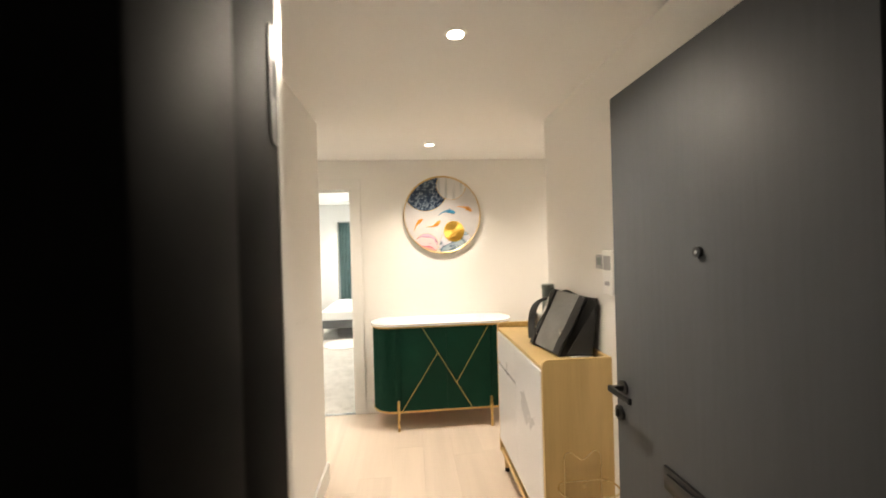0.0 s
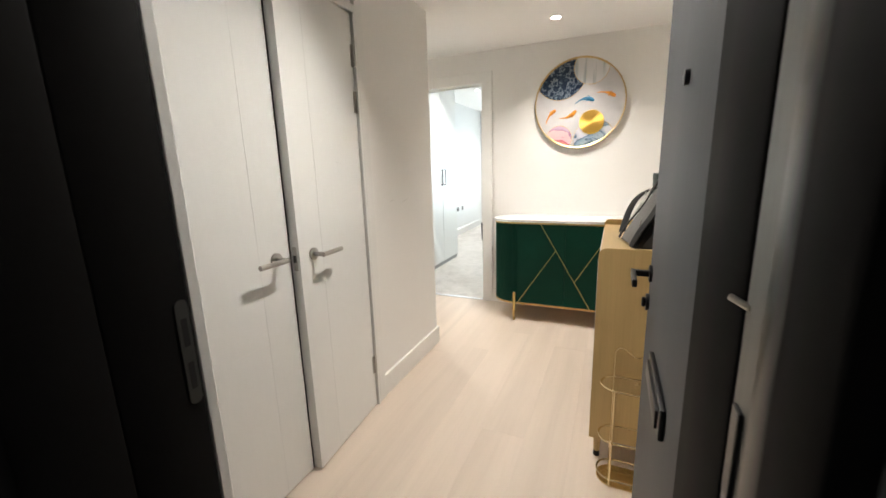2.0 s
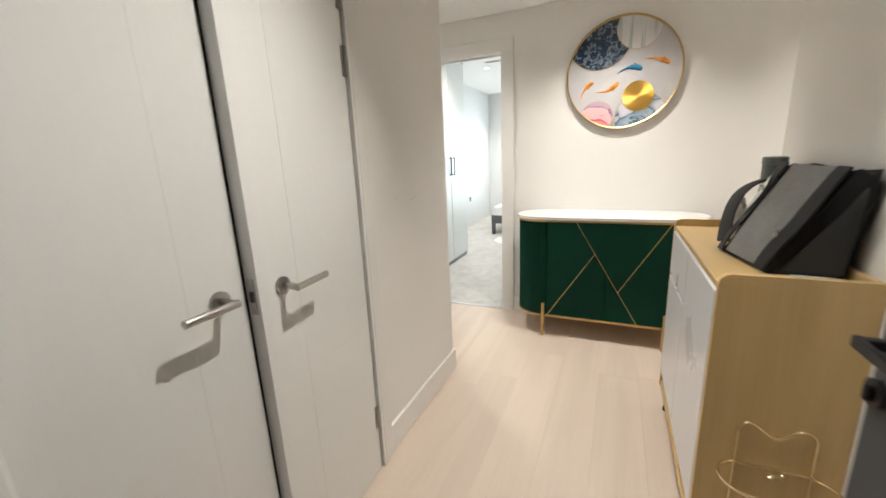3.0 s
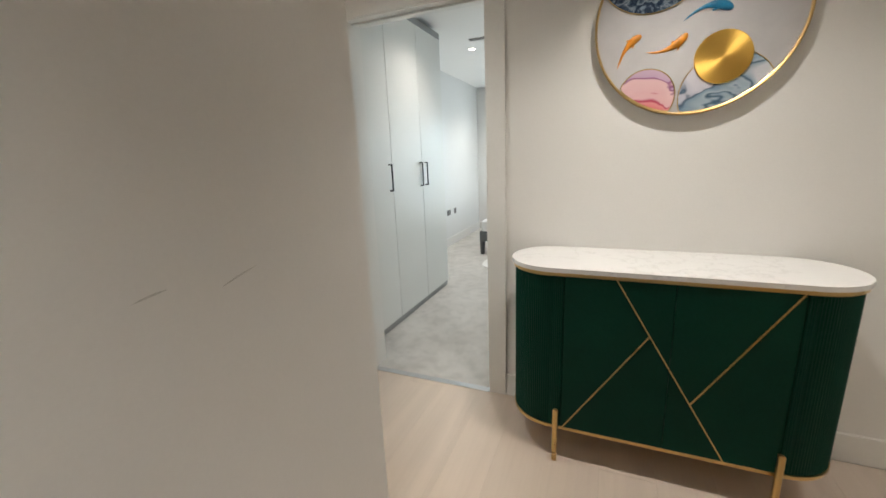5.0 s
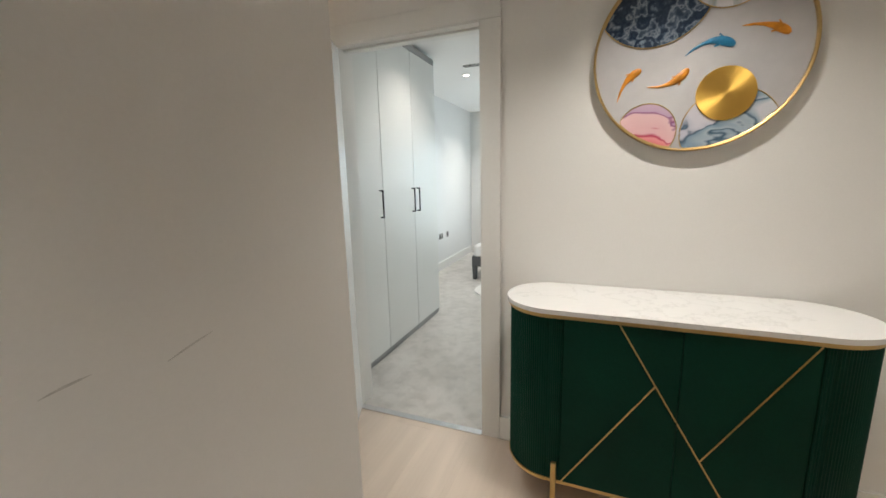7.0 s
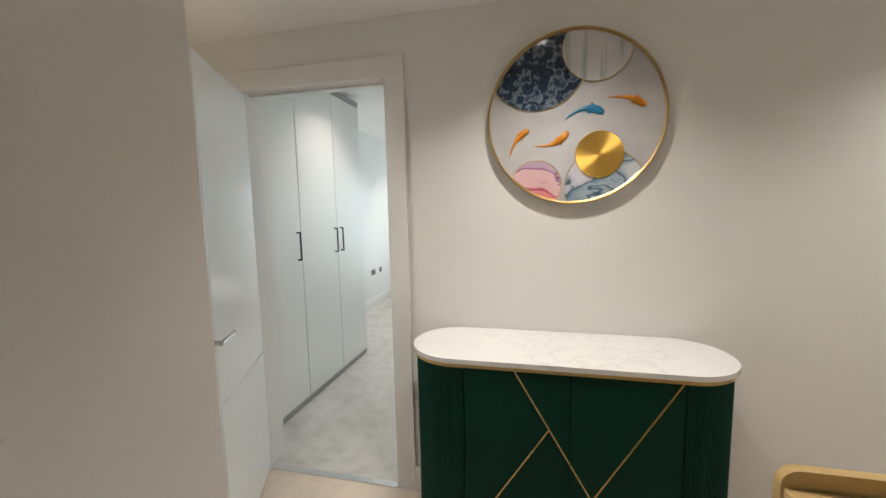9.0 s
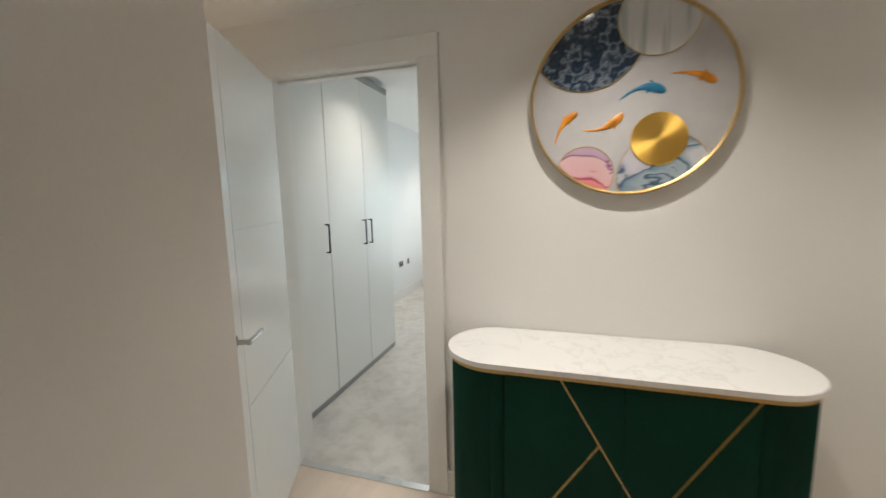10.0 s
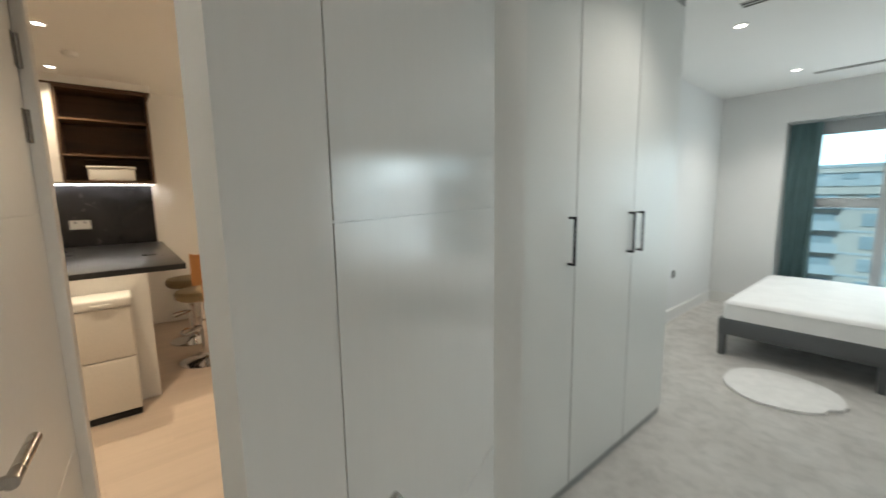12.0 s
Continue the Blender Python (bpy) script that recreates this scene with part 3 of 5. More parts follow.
def keep_plate(z0, z1, y=-3.136, w=0.013):
    """A striking plate with half-round ends, let into the jamb."""
    ends = [(z1 - w, 0.0), (z0 + w, math.pi)]
    pts = [(y + w * math.cos(a0 + math.pi * i / 10), zc + w * math.sin(a0 + math.pi * i / 10)) for zc, a0 in ends for i in range(11)]
    bm = prism(pts, 0.3735, 0.377)
    bmesh.ops.transform(bm, matrix=Matrix(((0, 0, 1, 0), (1, 0, 0, 0), (0, 1, 0, 0), (0, 0, 0, 1))), verts=bm.verts[:])
    return bm


strike = keep_plate(0.86, 1.09)
strike_ob = part("strike_plate", strike, DARKSTEEL, frame_f, "worn steel strike plate")
for z in (0.925, 1.02):
    part("keep_slot", boxed(0.3755, 0.3775, -3.142, -3.130, z - 0.03, z + 0.03), DARK, strike_ob, smooth=0)
strike = part("strike_plate", keep_plate(1.65, 1.80), DARKSTEEL, frame_f, "worn steel strike plate")
part("keep_slot", boxed(0.3755, 0.3775, -3.142, -3.130, 1.71, 1.755), DARK, strike, smooth=0)
structure("threshold_entrance", boxed(0.315, 1.345, -3.4, -3.1, -0.05, 0.008, 0.003), BLACKM, "dark metal threshold of the front door", "trim")

# ---------------------------------------------------------------- doors


def lever(parent, x, y, z, nx, dx, mat=STEEL, square=False, label="brushed steel lever handle"):
    """A lever on a face whose normal is (0, nx) in the door's own frame; the bar points along dx."""
    bm = bmesh.new()
    if square:
        box(bm, x - 0.009, x + 0.009, min(y, y + nx * 0.055), max(y, y + nx * 0.055), z - 0.009, z + 0.009, 0.002)
        x0, x1 = sorted((x - dx * 0.009, x + dx * 0.125))
        y0, y1 = sorted((y + nx * 0.045, y + nx * 0.058))
        box(bm, x0, x1, y0, y1, z - 0.011, z + 0.011, 0.003)
    else:
        rod(bm, (x, y, z), (x, y + nx * 0.058, z), 0.0095, n=20)
        rod(bm, (x - dx * 0.009, y + nx * 0.058, z), (x + dx * 0.125, y + nx * 0.058, z), 0.0098, n=20)
    h = part("door_handle", bm, mat, parent, label)
    rose = part("rose", rodded((x, y - nx * 0.001, z), (x, y + nx * 0.008, z), 0.026, n=28), mat, h)
    return h


def grooved_leaf(width, height, thick, hinge_left=True, line=0.14, g=0.004, d=0.003):
    """A flat leaf whose two faces carry one upright and two level V-grooves, sunk as real channels between panels."""
    bm = bmesh.new()
    box(bm, 0, width, d, thick - d, 0, height)
    xs = [0.0, width - line, width] if hinge_left else [0.0, line, width]
    for y0, y1 in ((0, d), (thick - d, thick)):
        for i in range(2):
            x0, x1 = xs[i] + (g / 2 if i else 0), xs[i + 1] - (0 if i else g / 2)
            wide = (xs[i + 1] - xs[i]) > 0.3
            cuts = [0, 0.68, 1.36, height] if wide else [0, height]
            for k in range(len(cuts) - 1):
                z0 = cuts[k] + (g / 2 if k else 0)
                z1 = cuts[k + 1] - (g / 2 if k < len(cuts) - 2 else 0)
                box(bm, x0, x1, y0, y1, z0, z1)
    return bm


def hinges(parent, x, y, heights, normal=1, w=0.016, hh=0.05):
    for z in heights:
        h = part("hinge", boxed(x - w, x + w, min(y, y + normal * 0.003), max(y, y + normal * 0.003), z - hh, z + hh, 0.001), STEEL, parent, "brushed steel hinge")
        part("knuckle", rodded((x, y + normal * 0.005, z - hh), (x, y + normal * 0.005, z + hh), 0.0065, n=12), STEEL, h)


def latch(parent, x, y, z, side):
    p = bmesh.new()
    pts = [(0.0115 * math.cos(a), 0.034 * math.copysign(1, math.sin(a)) * 0.66 + 0.0115 * math.sin(a)) for a in [i * 2 * math.pi / 24 + 0.01 for i in range(24)]]
    prism(pts, 0, 0.002, p)
    bmesh.ops.transform(p, matrix=Matrix(((0, 0, side, x), (1, 0, 0, y), (0, 1, 0, z), (0, 0, 0, 1))), verts=p.verts[:])
    ob = part("latch_plate", p, STEEL, parent, "brushed steel latch plate")
    part("latch_bolt", boxed(min(x, x + side * 0.008), max(x, x + side * 0.008), y - 0.006, y + 0.006, z - 0.012, z + 0.012, 0.002), BRASS, ob, "brass latch bolt")


# bedroom door, standing open into the hall
ang = math.degrees(math.atan2(-0.9134, 0.407))
bedroom_door = thing("bedroom_door", pose(-0.797, -0.019, 0.008, 0, 0, ang), "white lacquered grooved bedroom door standing half open", "door")
part("leaf", grooved_leaf(0.762, 2.045, 0.038, line=0.145), DOORW, bedroom_door, smooth=0)
lever(bedroom_door, 0.705, 0.038, 0.972, 1, -1)
lever(bedroom_door, 0.705, 0.0, 0.972, -1, -1)
latch(bedroom_door, 0.762, 0.019, 0.972, 1)

# living room door, folded back along the passage wall
living_door = thing("living_room_door", pose(-1.58, -0.976, 0.008, 0, 0, -3.4), "white lacquered living room door folded back against the wall", "door")
part("leaf", grooved_leaf(0.80, 2.045, 0.038), TRIM, living_door, smooth=0)
lever(living_door, 0.745, 0.038, 1.0, 1, -1)
hinges(living_door, 0.006, 0.038, (0.25, 1.59, 1.78), 1, 0.026, 0.043)

# hall cupboard doors: one closed, its neighbour resting a few centimetres ajar
shut = thing("cupboard_door", pose(-0.024, -2.93, 0.008, 0, 0, 90), "white lacquered grooved hall cupboard door, closed", "door", "hall cupboard doors")
part("leaf", grooved_leaf(0.48, 2.048, 0.04, True, 0.15, 0.0012, 0.0006), DOORW, shut, smooth=0)
lever(shut, 0.408, 0.0, 0.995, -1, -1)
hinges(shut, 0.002, 0.0, (0.25, 1.65, 1.86), -1)
ajar = thing("cupboard_door", pose(0.015, -2.438, 0.008, 0, 0, 94.5), "white lacquered grooved hall cupboard door, slightly ajar", "door", "hall cupboard doors")
part("leaf", grooved_leaf(0.516, 2.048, 0.042, False, 0.15, 0.0012, 0.0006), DOORW, ajar, smooth=0)
lever(ajar, 0.085, 0.0, 0.985, -1, 1)
hinges(ajar, 0.514, 0.0, (0.25, 1.65, 1.86), -1)
part("latch_plate", boxed(-0.002, 0.001, 0.012, 0.032, 0.93, 1.03, 0.001), STEEL, ajar, "brushed steel latch plate")
part("roller_catch", boxed(-0.007, 0.0, 0.015, 0.029, 0.965, 0.995, 0.002), DARKSTEEL, ajar, "dark roller catch")

# front door, open inwards; its outer face looks across the hall
front = thing("front_door", pose(1.281, -3.09, 0.012, 0, 0, 90), "open charcoal laminate front door with black fittings", "door")
part("leaf", boxed(0.0, 0.815, -0.046, 0.0, 0.0, 2.03, 0.0025, 2), FDOOR, front)
lever(front, 0.765, 0.0, 0.993, 1, -1, BLACKM, True, "matt black square lever handle")
cyl = part("lock_escutcheon", rodded((0.79, 0.0, 0.895), (0.79, 0.009, 0.895), 0.026, n=24), BLACKM, front, "black lock escutcheon")
part("lock_cylinder", boxed(0.783, 0.797, 0.009, 0.02, 0.88, 0.91, 0.003), BLACKM, cyl)
peep = part("peephole", rodded((0.393, 0, 1.476), (0.393, 0.009, 1.476), 0.014, n=20), BLACKM, front, "black door viewer")
part("viewer_lens", rodded((0.393, 0.0088, 1.476), (0.393, 0.0105, 1.476), 0.0045, n=16), GREYPL, peep, "glossy viewer lens")
plate = part("letter_plate", boxed(0.275, 0.545, 0.0, 0.012, 0.775, 0.845, 0.004, 2), BLACKM, front, "black metal letter plate")
part("letter_flap", boxed(0.295, 0.525, 0.011, 0.018, 0.788, 0.83, 0.003, 2), BLACKM, plate)
part("lock_face", boxed(0.8145, 0.817, -0.036, -0.012, 0.86, 1.1, 0.001), DARKSTEEL, front, "steel lock face")
for z in (0.25, 1.05, 1.85):
    part("hinge", rodded((-0.003, -0.012, z - 0.05), (-0.003, -0.012, z + 0.05), 0.007, n=14), BLACKM, front, "black door hinge")

# ---------------------------------------------------------------- hall things


def stadium(length, depth, n=24, flute=0.0):
    """The outline of a long shape with half-round ends; flute gives the ends upright ridges."""
    r, h = depth / 2, length / 2 - depth / 2
    pts = []
    m = n * 8 if flute else n
    for side in (1, -1):
        for i in range(m + 1):
            a = -math.pi / 2 + math.pi * i / m
            k = r - (flute * 0.5 * (1 - math.cos(2 * math.pi * i * n / m)) if flute else 0)
            pts.append((side * (h + k * math.cos(a)), side * k * math.sin(a)))
    return pts


def prism_smooth(outline, z0, z1, bevel):
    bm = prism(outline, z0, z1)
    es = [e for e in bm.edges if abs(e.verts[0].co.z - e.verts[1].co.z) < 1e-6]
    bmesh.ops.bevel(bm, geom=es, offset=bevel, segments=2, profile=0.5, affect="EDGES")
    return bm


def make_sideboard():
    ob = thing("sideboard", pose(0.8025, -0.19, 0), "deep green sideboard with brass inlay and white marble top", "sideboard")
    part("body", prism(stadium(1.208, 0.374, 60, 0.0028), 0.155, 0.855), GREEN, ob, "fluted deep green body", smooth=25)
    part("marble_top", prism_smooth(stadium(1.237, 0.40, 40), 0.8655, 0.884, 0.003), MARBLE, ob, "white marble top with grey veins")
    part("top_band", prism(stadium(1.225, 0.39, 40), 0.850, 0.866), BRASS, ob, "brushed brass band")
    part("base_band", prism(stadium(1.214, 0.38, 40), 0.143, 0.157), BRASS, ob, "brushed brass band")

    def strip(parent, p, q, w=0.0052):
        (x0, z0), (x1, z1) = p, q
        d = Vector((x1 - x0, 0, z1 - z0)).normalized()
        s = Vector((-d.z, 0, d.x)) * w / 2
        bm = bmesh.new()
        fr, bk = -0.1972, -0.192
        quad = [Vector((x0, 0, z0)) - s, Vector((x1, 0, z1)) - s, Vector((x1, 0, z1)) + s, Vector((x0, 0, z0)) + s]
        a = [bm.verts.new((v.x, fr, v.z)) for v in quad]
        b = [bm.verts.new((v.x, bk, v.z)) for v in quad]
        bm.faces.new(a)
        bm.faces.new(b[::-1])
        for i in range(4):
            bm.faces.new((a[i], a[(i + 1) % 4], b[(i + 1) % 4], b[i]))
        part("brass_inlay", bm, BRASS, parent, "brass inlay strip", smooth=0)
    c = 0.8025
    left = part("door", boxed(0.436 - c, 0.8245 - c, -0.1955, -0.18, 0.16, 0.852, 0.0015), GREEN, ob, "flat deep green door")
    right = part("door", boxed(0.8275 - c, 1.196 - c, -0.1955, -0.18, 0.16, 0.852, 0.0015), GREEN, ob, "flat deep green door")
    for edge, count, sign in ((0.431, 5, -1), (1.2013, 3, 1)):
        stile = bmesh.new()
        for i in range(count):
            bmesh.ops.create_cone(stile, cap_ends=True, segments=10, radius1=0.0041, radius2=0.0041, depth=0.692, matrix=Matrix.Translation((edge + sign * (0.0041 + i * 0.0078) - c, -0.1895, 0.506)))
        part("fluted_stile", stile, GREEN, ob)
    strip(left, (0.626 - c, 0.851), (0.8245 - c, 0.5135))
    strip(left, (0.751 - c, 0.636), (0.443 - c, 0.162))
    strip(right, (0.8275 - c, 0.5085), (1.032 - c, 0.161))
    strip(right, (0.905 - c, 0.378), (1.189 - c, 0.851))
    for x in (0.414 - c, 1.195 - c):
        for y in (-0.216, 0.165):
            bm = boxed(x - 0.011, x + 0.011, y - 0.011, y + 0.011, 0.0, 0.255, 0.007, 3)
            part("leg", bm, BRASS, ob, "brushed brass leg")
    return ob


make_sideboard()


def circle3(p, q, r):
    ax, ay, bx, by, cx, cy = *p, *q, *r
    d = 2 * (ax * (by - cy) + bx * (cy - ay) + cx * (ay - by))
    ux = ((ax * ax + ay * ay) * (by - cy) + (bx * bx + by * by) * (cy - ay) + (cx * cx + cy * cy) * (ay - by)) / d
    uy = ((ax * ax + ay * ay) * (cx - bx) + (bx * bx + by * by) * (ax - cx) + (cx * cx + cy * cy) * (bx - ax)) / d
    return ux, uy, math.hypot(ax - ux, ay - uy)


def make_picture():
    cx, cz, R = 0.853, 1.8245, 0.353
    ob = thing("round_picture", pose(cx, FW - 0.012, cz), "round wall picture of marble discs and koi with gold rim", "picture")

    def flat(pts, y0, y1):
        bm = prism([(x, z) for x, z in pts], y0, y1)
        bmesh.ops.transform(bm, matrix=Matrix(((1, 0, 0, 0), (0, 0, -1, 0), (0, 1, 0, 0), (0, 0, 0, 1))), verts=bm.verts[:])
        return bm

    def ring(r, n=96):
        return [(r * math.cos(2 * math.pi * i / n), r * math.sin(2 * math.pi * i / n)) for i in range(n)]
    part("backing", flat(ring(R - 0.03), -0.0115, 0.012), BLACKM, ob)
    part("panel", flat(ring(R), 0.006, 0.016), CLOUDM, ob, "pale cloudy print")
    rim = bmesh.new()
    prof = [(R - 0.001, -0.003), (R - 0.001, -0.027), (R + 0.003, -0.029), (R + 0.0085, -0.027), (R + 0.0085, -0.003)]
    n = 128
    rings = [[rim.verts.new((r * math.cos(2 * math.pi * i / n), y, r * math.sin(2 * math.pi * i / n))) for i in range(n)] for r, y in prof]
    for k in range(len(rings)):
        a, b = rings[k], rings[(k + 1) % len(rings)]
        for i in range(n):
            rim.faces.new((a[i], a[(i + 1) % n], b[(i + 1) % n], b[i]))
    part("rim", rim, BRASS, ob, "brushed gold rim")

    def lens(x, z, r):
        a = [(x + r * math.cos(t), z + r * math.sin(t)) for t in [2 * math.pi * i / 90 for i in range(90)]]
        pts = [p for p in a if math.hypot(*p) < R - 0.003]
        pts += [p for p in ring(R - 0.003, 150) if math.hypot(p[0] - x, p[1] - z) < r]
        mx, mz = sum(p[0] for p in pts) / len(pts), sum(p[1] for p in pts) / len(pts)
        return sorted(pts, key=lambda p: math.atan2(p[1] - mz, p[0] - mx))

    def disc(name, three, mat, y, label):
        x, z, r = circle3(*[(0.733 + (a - 0.733) * 1.003 - cx, 1.481 + (b - 1.481) * 1.003 - cz) for a, b in three])
        pts = lens(x, z, r)
        d = part(name, flat(pts, y - 0.003, y), mat, ob, label)
        bm = bmesh.new()
        tube(bm, [(p[0], -y, p[1]) for p in pts], 0.0022, 6, True)
        part("gilt_edge", bm, BRASS, d, "thin gilt edge")
    disc("navy_disc", ((0.534, 1.941), (0.707, 1.859), (0.882, 1.967)), NAVYM, 0.0185, "navy blue marble inlay with white veins")
    disc("grey_disc", ((0.807, 2.111), (0.943, 1.963), (1.078, 2.081)), STREAKM, 0.0205, "grey streaked marble inlay")
    disc("blue_disc", ((0.82, 1.502), (0.985, 1.69), (1.121, 1.607)), BLUEM, 0.0185, "blue ink marble inlay")
    disc("pink_disc", ((0.596, 1.57), (0.707, 1.652), (0.806, 1.551)), PINKM, 0.0205, "pink marble inlay")
    gx, gz = 0.958 - cx, 1.668 - cz
    gold = lathe([(0.0005, 0.0065), (0.05, 0.0062), (0.094, 0.006), (0.0965, 0.004), (0.0965, 0.0)], 64)
    bmesh.ops.transform(gold, matrix=Matrix(((1, 0, 0, 0), (0, 0, -1, 0), (0, 1, 0, 0), (0, 0, 0, 1))), verts=gold.verts[:])
    g = part("gold_disc", gold, GOLDDISC, ob, "radially brushed gold disc")
    g.location = (gx, -0.0195, gz)

    def fish(head, mid, tail, mat, label):
        """A slim koi in relief: head, bent back and a long drawn-out tail."""
        h, m, t = [Vector((p[0] - cx, 0, p[1] - cz)) for p in (head, mid, tail)]
        c = m * 2 - (h + t) / 2
        n = 24
        path = [h * (1 - k) ** 2 + c * 2 * k * (1 - k) + t * k * k for k in [i / n for i in range(n + 1)]]
        L = sum((p - q).length for p, q in zip(path, path[1:]))
        prof = [(0.0, 0.035), (0.03, 0.062), (0.1, 0.088), (0.22, 0.098), (0.38, 0.08), (0.55, 0.05), (0.7, 0.032), (0.8, 0.028), (0.9, 0.02), (1.0, 0.004)]

        def girth(k):
            for (a0, w0), (a1, w1) in zip(prof, prof[1:]):
                if k <= a1:
                    return w0 + (w1 - w0) * (k - a0) / (a1 - a0)
            return prof[-1][1]
        bm = bmesh.new()
        rings = []
        for i, p in enumerate(path):
            d = (path[min(i + 1, n)] - path[max(i - 1, 0)]).normalized()
            sd = Vector((-d.z, 0, d.x))
            w = girth(i / n) * L
            rings.append([bm.verts.new(p + sd * (w * math.cos(q)) + Vector((0, -0.0172 - 0.55 * w * max(0, math.sin(q)), 0))) for q in [math.pi * j / 6 for j in range(7)]])
        for ra, rb in zip(rings, rings[1:]):
            for j in range(6):
                bm.faces.new((ra[j], ra[j + 1], rb[j + 1], rb[j]))
        f = part("koi", bm, mat, ob, label)
        for k, sg, reach, back in ((0.28, 1, 0.145, 0.10), (0.28, -1, 0.13, 0.10)):
            i = int(k * n)
            d = (path[i + 1] - path[i - 1]).normalized()
            sd = Vector((-d.z, 0, d.x)) * sg
            root, w = path[i], girth(k) * L
            tri = [root + sd * w * 0.7 - d * 0.02 * L, root + sd * reach * L + d * back * L, root + sd * (reach - 0.02) * L + d * (back + 0.03) * L, root + sd * w * 0.7 + d * 0.05 * L]
            fin = bmesh.new()
            va = [fin.verts.new((q.x, y, q.z)) for y in (-0.0195, -0.0172) for q in tri]
            fin.faces.new(va[:4])
            fin.faces.new(va[4:][::-1])
            for j in range(4):
                fin.faces.new((va[j], va[(j + 1) % 4], va[4 + (j + 1) % 4], va[4 + j]))
            part("fin", fin, mat, f, smooth=0)
    fish((0.669, 1.784), (0.616, 1.742), (0.587, 1.667), FISHO, "orange koi relief")
    fish((0.831, 1.770), (0.771, 1.722), (0.691, 1.718), FISHO, "orange koi relief")
    fish((0.972, 1.834), (0.896, 1.858), (0.816, 1.815), FISHB, "blue koi relief")
    fish((1.132, 1.852), (1.068, 1.889), (0.987, 1.896), FISHO, "orange koi relief")


make_picture()


def make_cabinet():
    """A shoe cabinet against the right wall; local x runs from its front to the wall."""
    ob = thing("shoe_cabinet", pose(1.12, -1.472, 0), "pale oak shoe cabinet with white fronts on short legs", "cabinet")
    D, H, W = 0.328, 0.995, 0.458
    for s in (-1, 1):
        pts, r = [], 0.03
        for cx, cz, a0 in ((D - 0.004, H - 0.004, 0), (r, H - r, 90)):
            for k in range(7):
                a = radians(a0 + 15 * k)
                rr = 0.004 if a0 == 0 else r
                pts.append((cx + rr * math.cos(a), cz + rr * math.sin(a)))
        pts += [(0, 0.12), (D, 0.12)]
        y0, y1 = sorted((s * W, s * (W - 0.02)))
        bm = prism(pts, y0, y1)
        bmesh.ops.transform(bm, matrix=Matrix(((1, 0, 0, 0), (0, 0, 1, 0), (0, 1, 0, 0), (0, 0, 0, 1))), verts=bm.verts[:])
        part("side_panel", bm, OAKP, ob, smooth=20)
    w = W - 0.021
    part("top", boxed(0.004, D - 0.018, -w, w, 0.943, 0.963, 0.002), OAKT, ob, smooth=0)
    part("back_rail", boxed(D - 0.018, D, -w, w, 0.2, 0.995, 0.003), OAKT, ob, smooth=0)
    part("bottom", boxed(0.01, D - 0.018, -w, w, 0.19, 0.208, 0.002), OAKT, ob, smooth=0)
    part("front_rail", boxed(0.004, 0.03, -w, w, 0.121, 0.15, 0.003), OAKT, ob, smooth=0)
    part("shelf", boxed(0.03, D - 0.018, -w, w, 0.125, 0.137, 0.002), OAKT, ob, smooth=0)
    part("drawer_front", boxed(-0.002, 0.016, 0.004, w - 0.002, 0.74, 0.939, 0.002), LACQ, ob, "white lacquered drawer front")
    part("flap_front", boxed(-0.002, 0.016, 0.004, w - 0.002, 0.212, 0.724, 0.002), LACQ, ob, "white lacquered flap front")
    part("door", boxed(-0.002, 0.016, -w + 0.002, 0.001, 0.212, 0.939, 0.002), LACQ, ob, "white lacquered door")
    for x in (0.035, D - 0.04):
        for y in (-w + 0.03, w - 0.03):
            leg = part("leg", rodded((x, y, 0.025), (x, y, 0.122), 0.013, 0.019), OAKP, ob)
            part("foot", rodded((x, y, 0.0), (x, y, 0.026), 0.015, 0.013), BLACKM, leg, "dark foot cap")


make_cabinet()


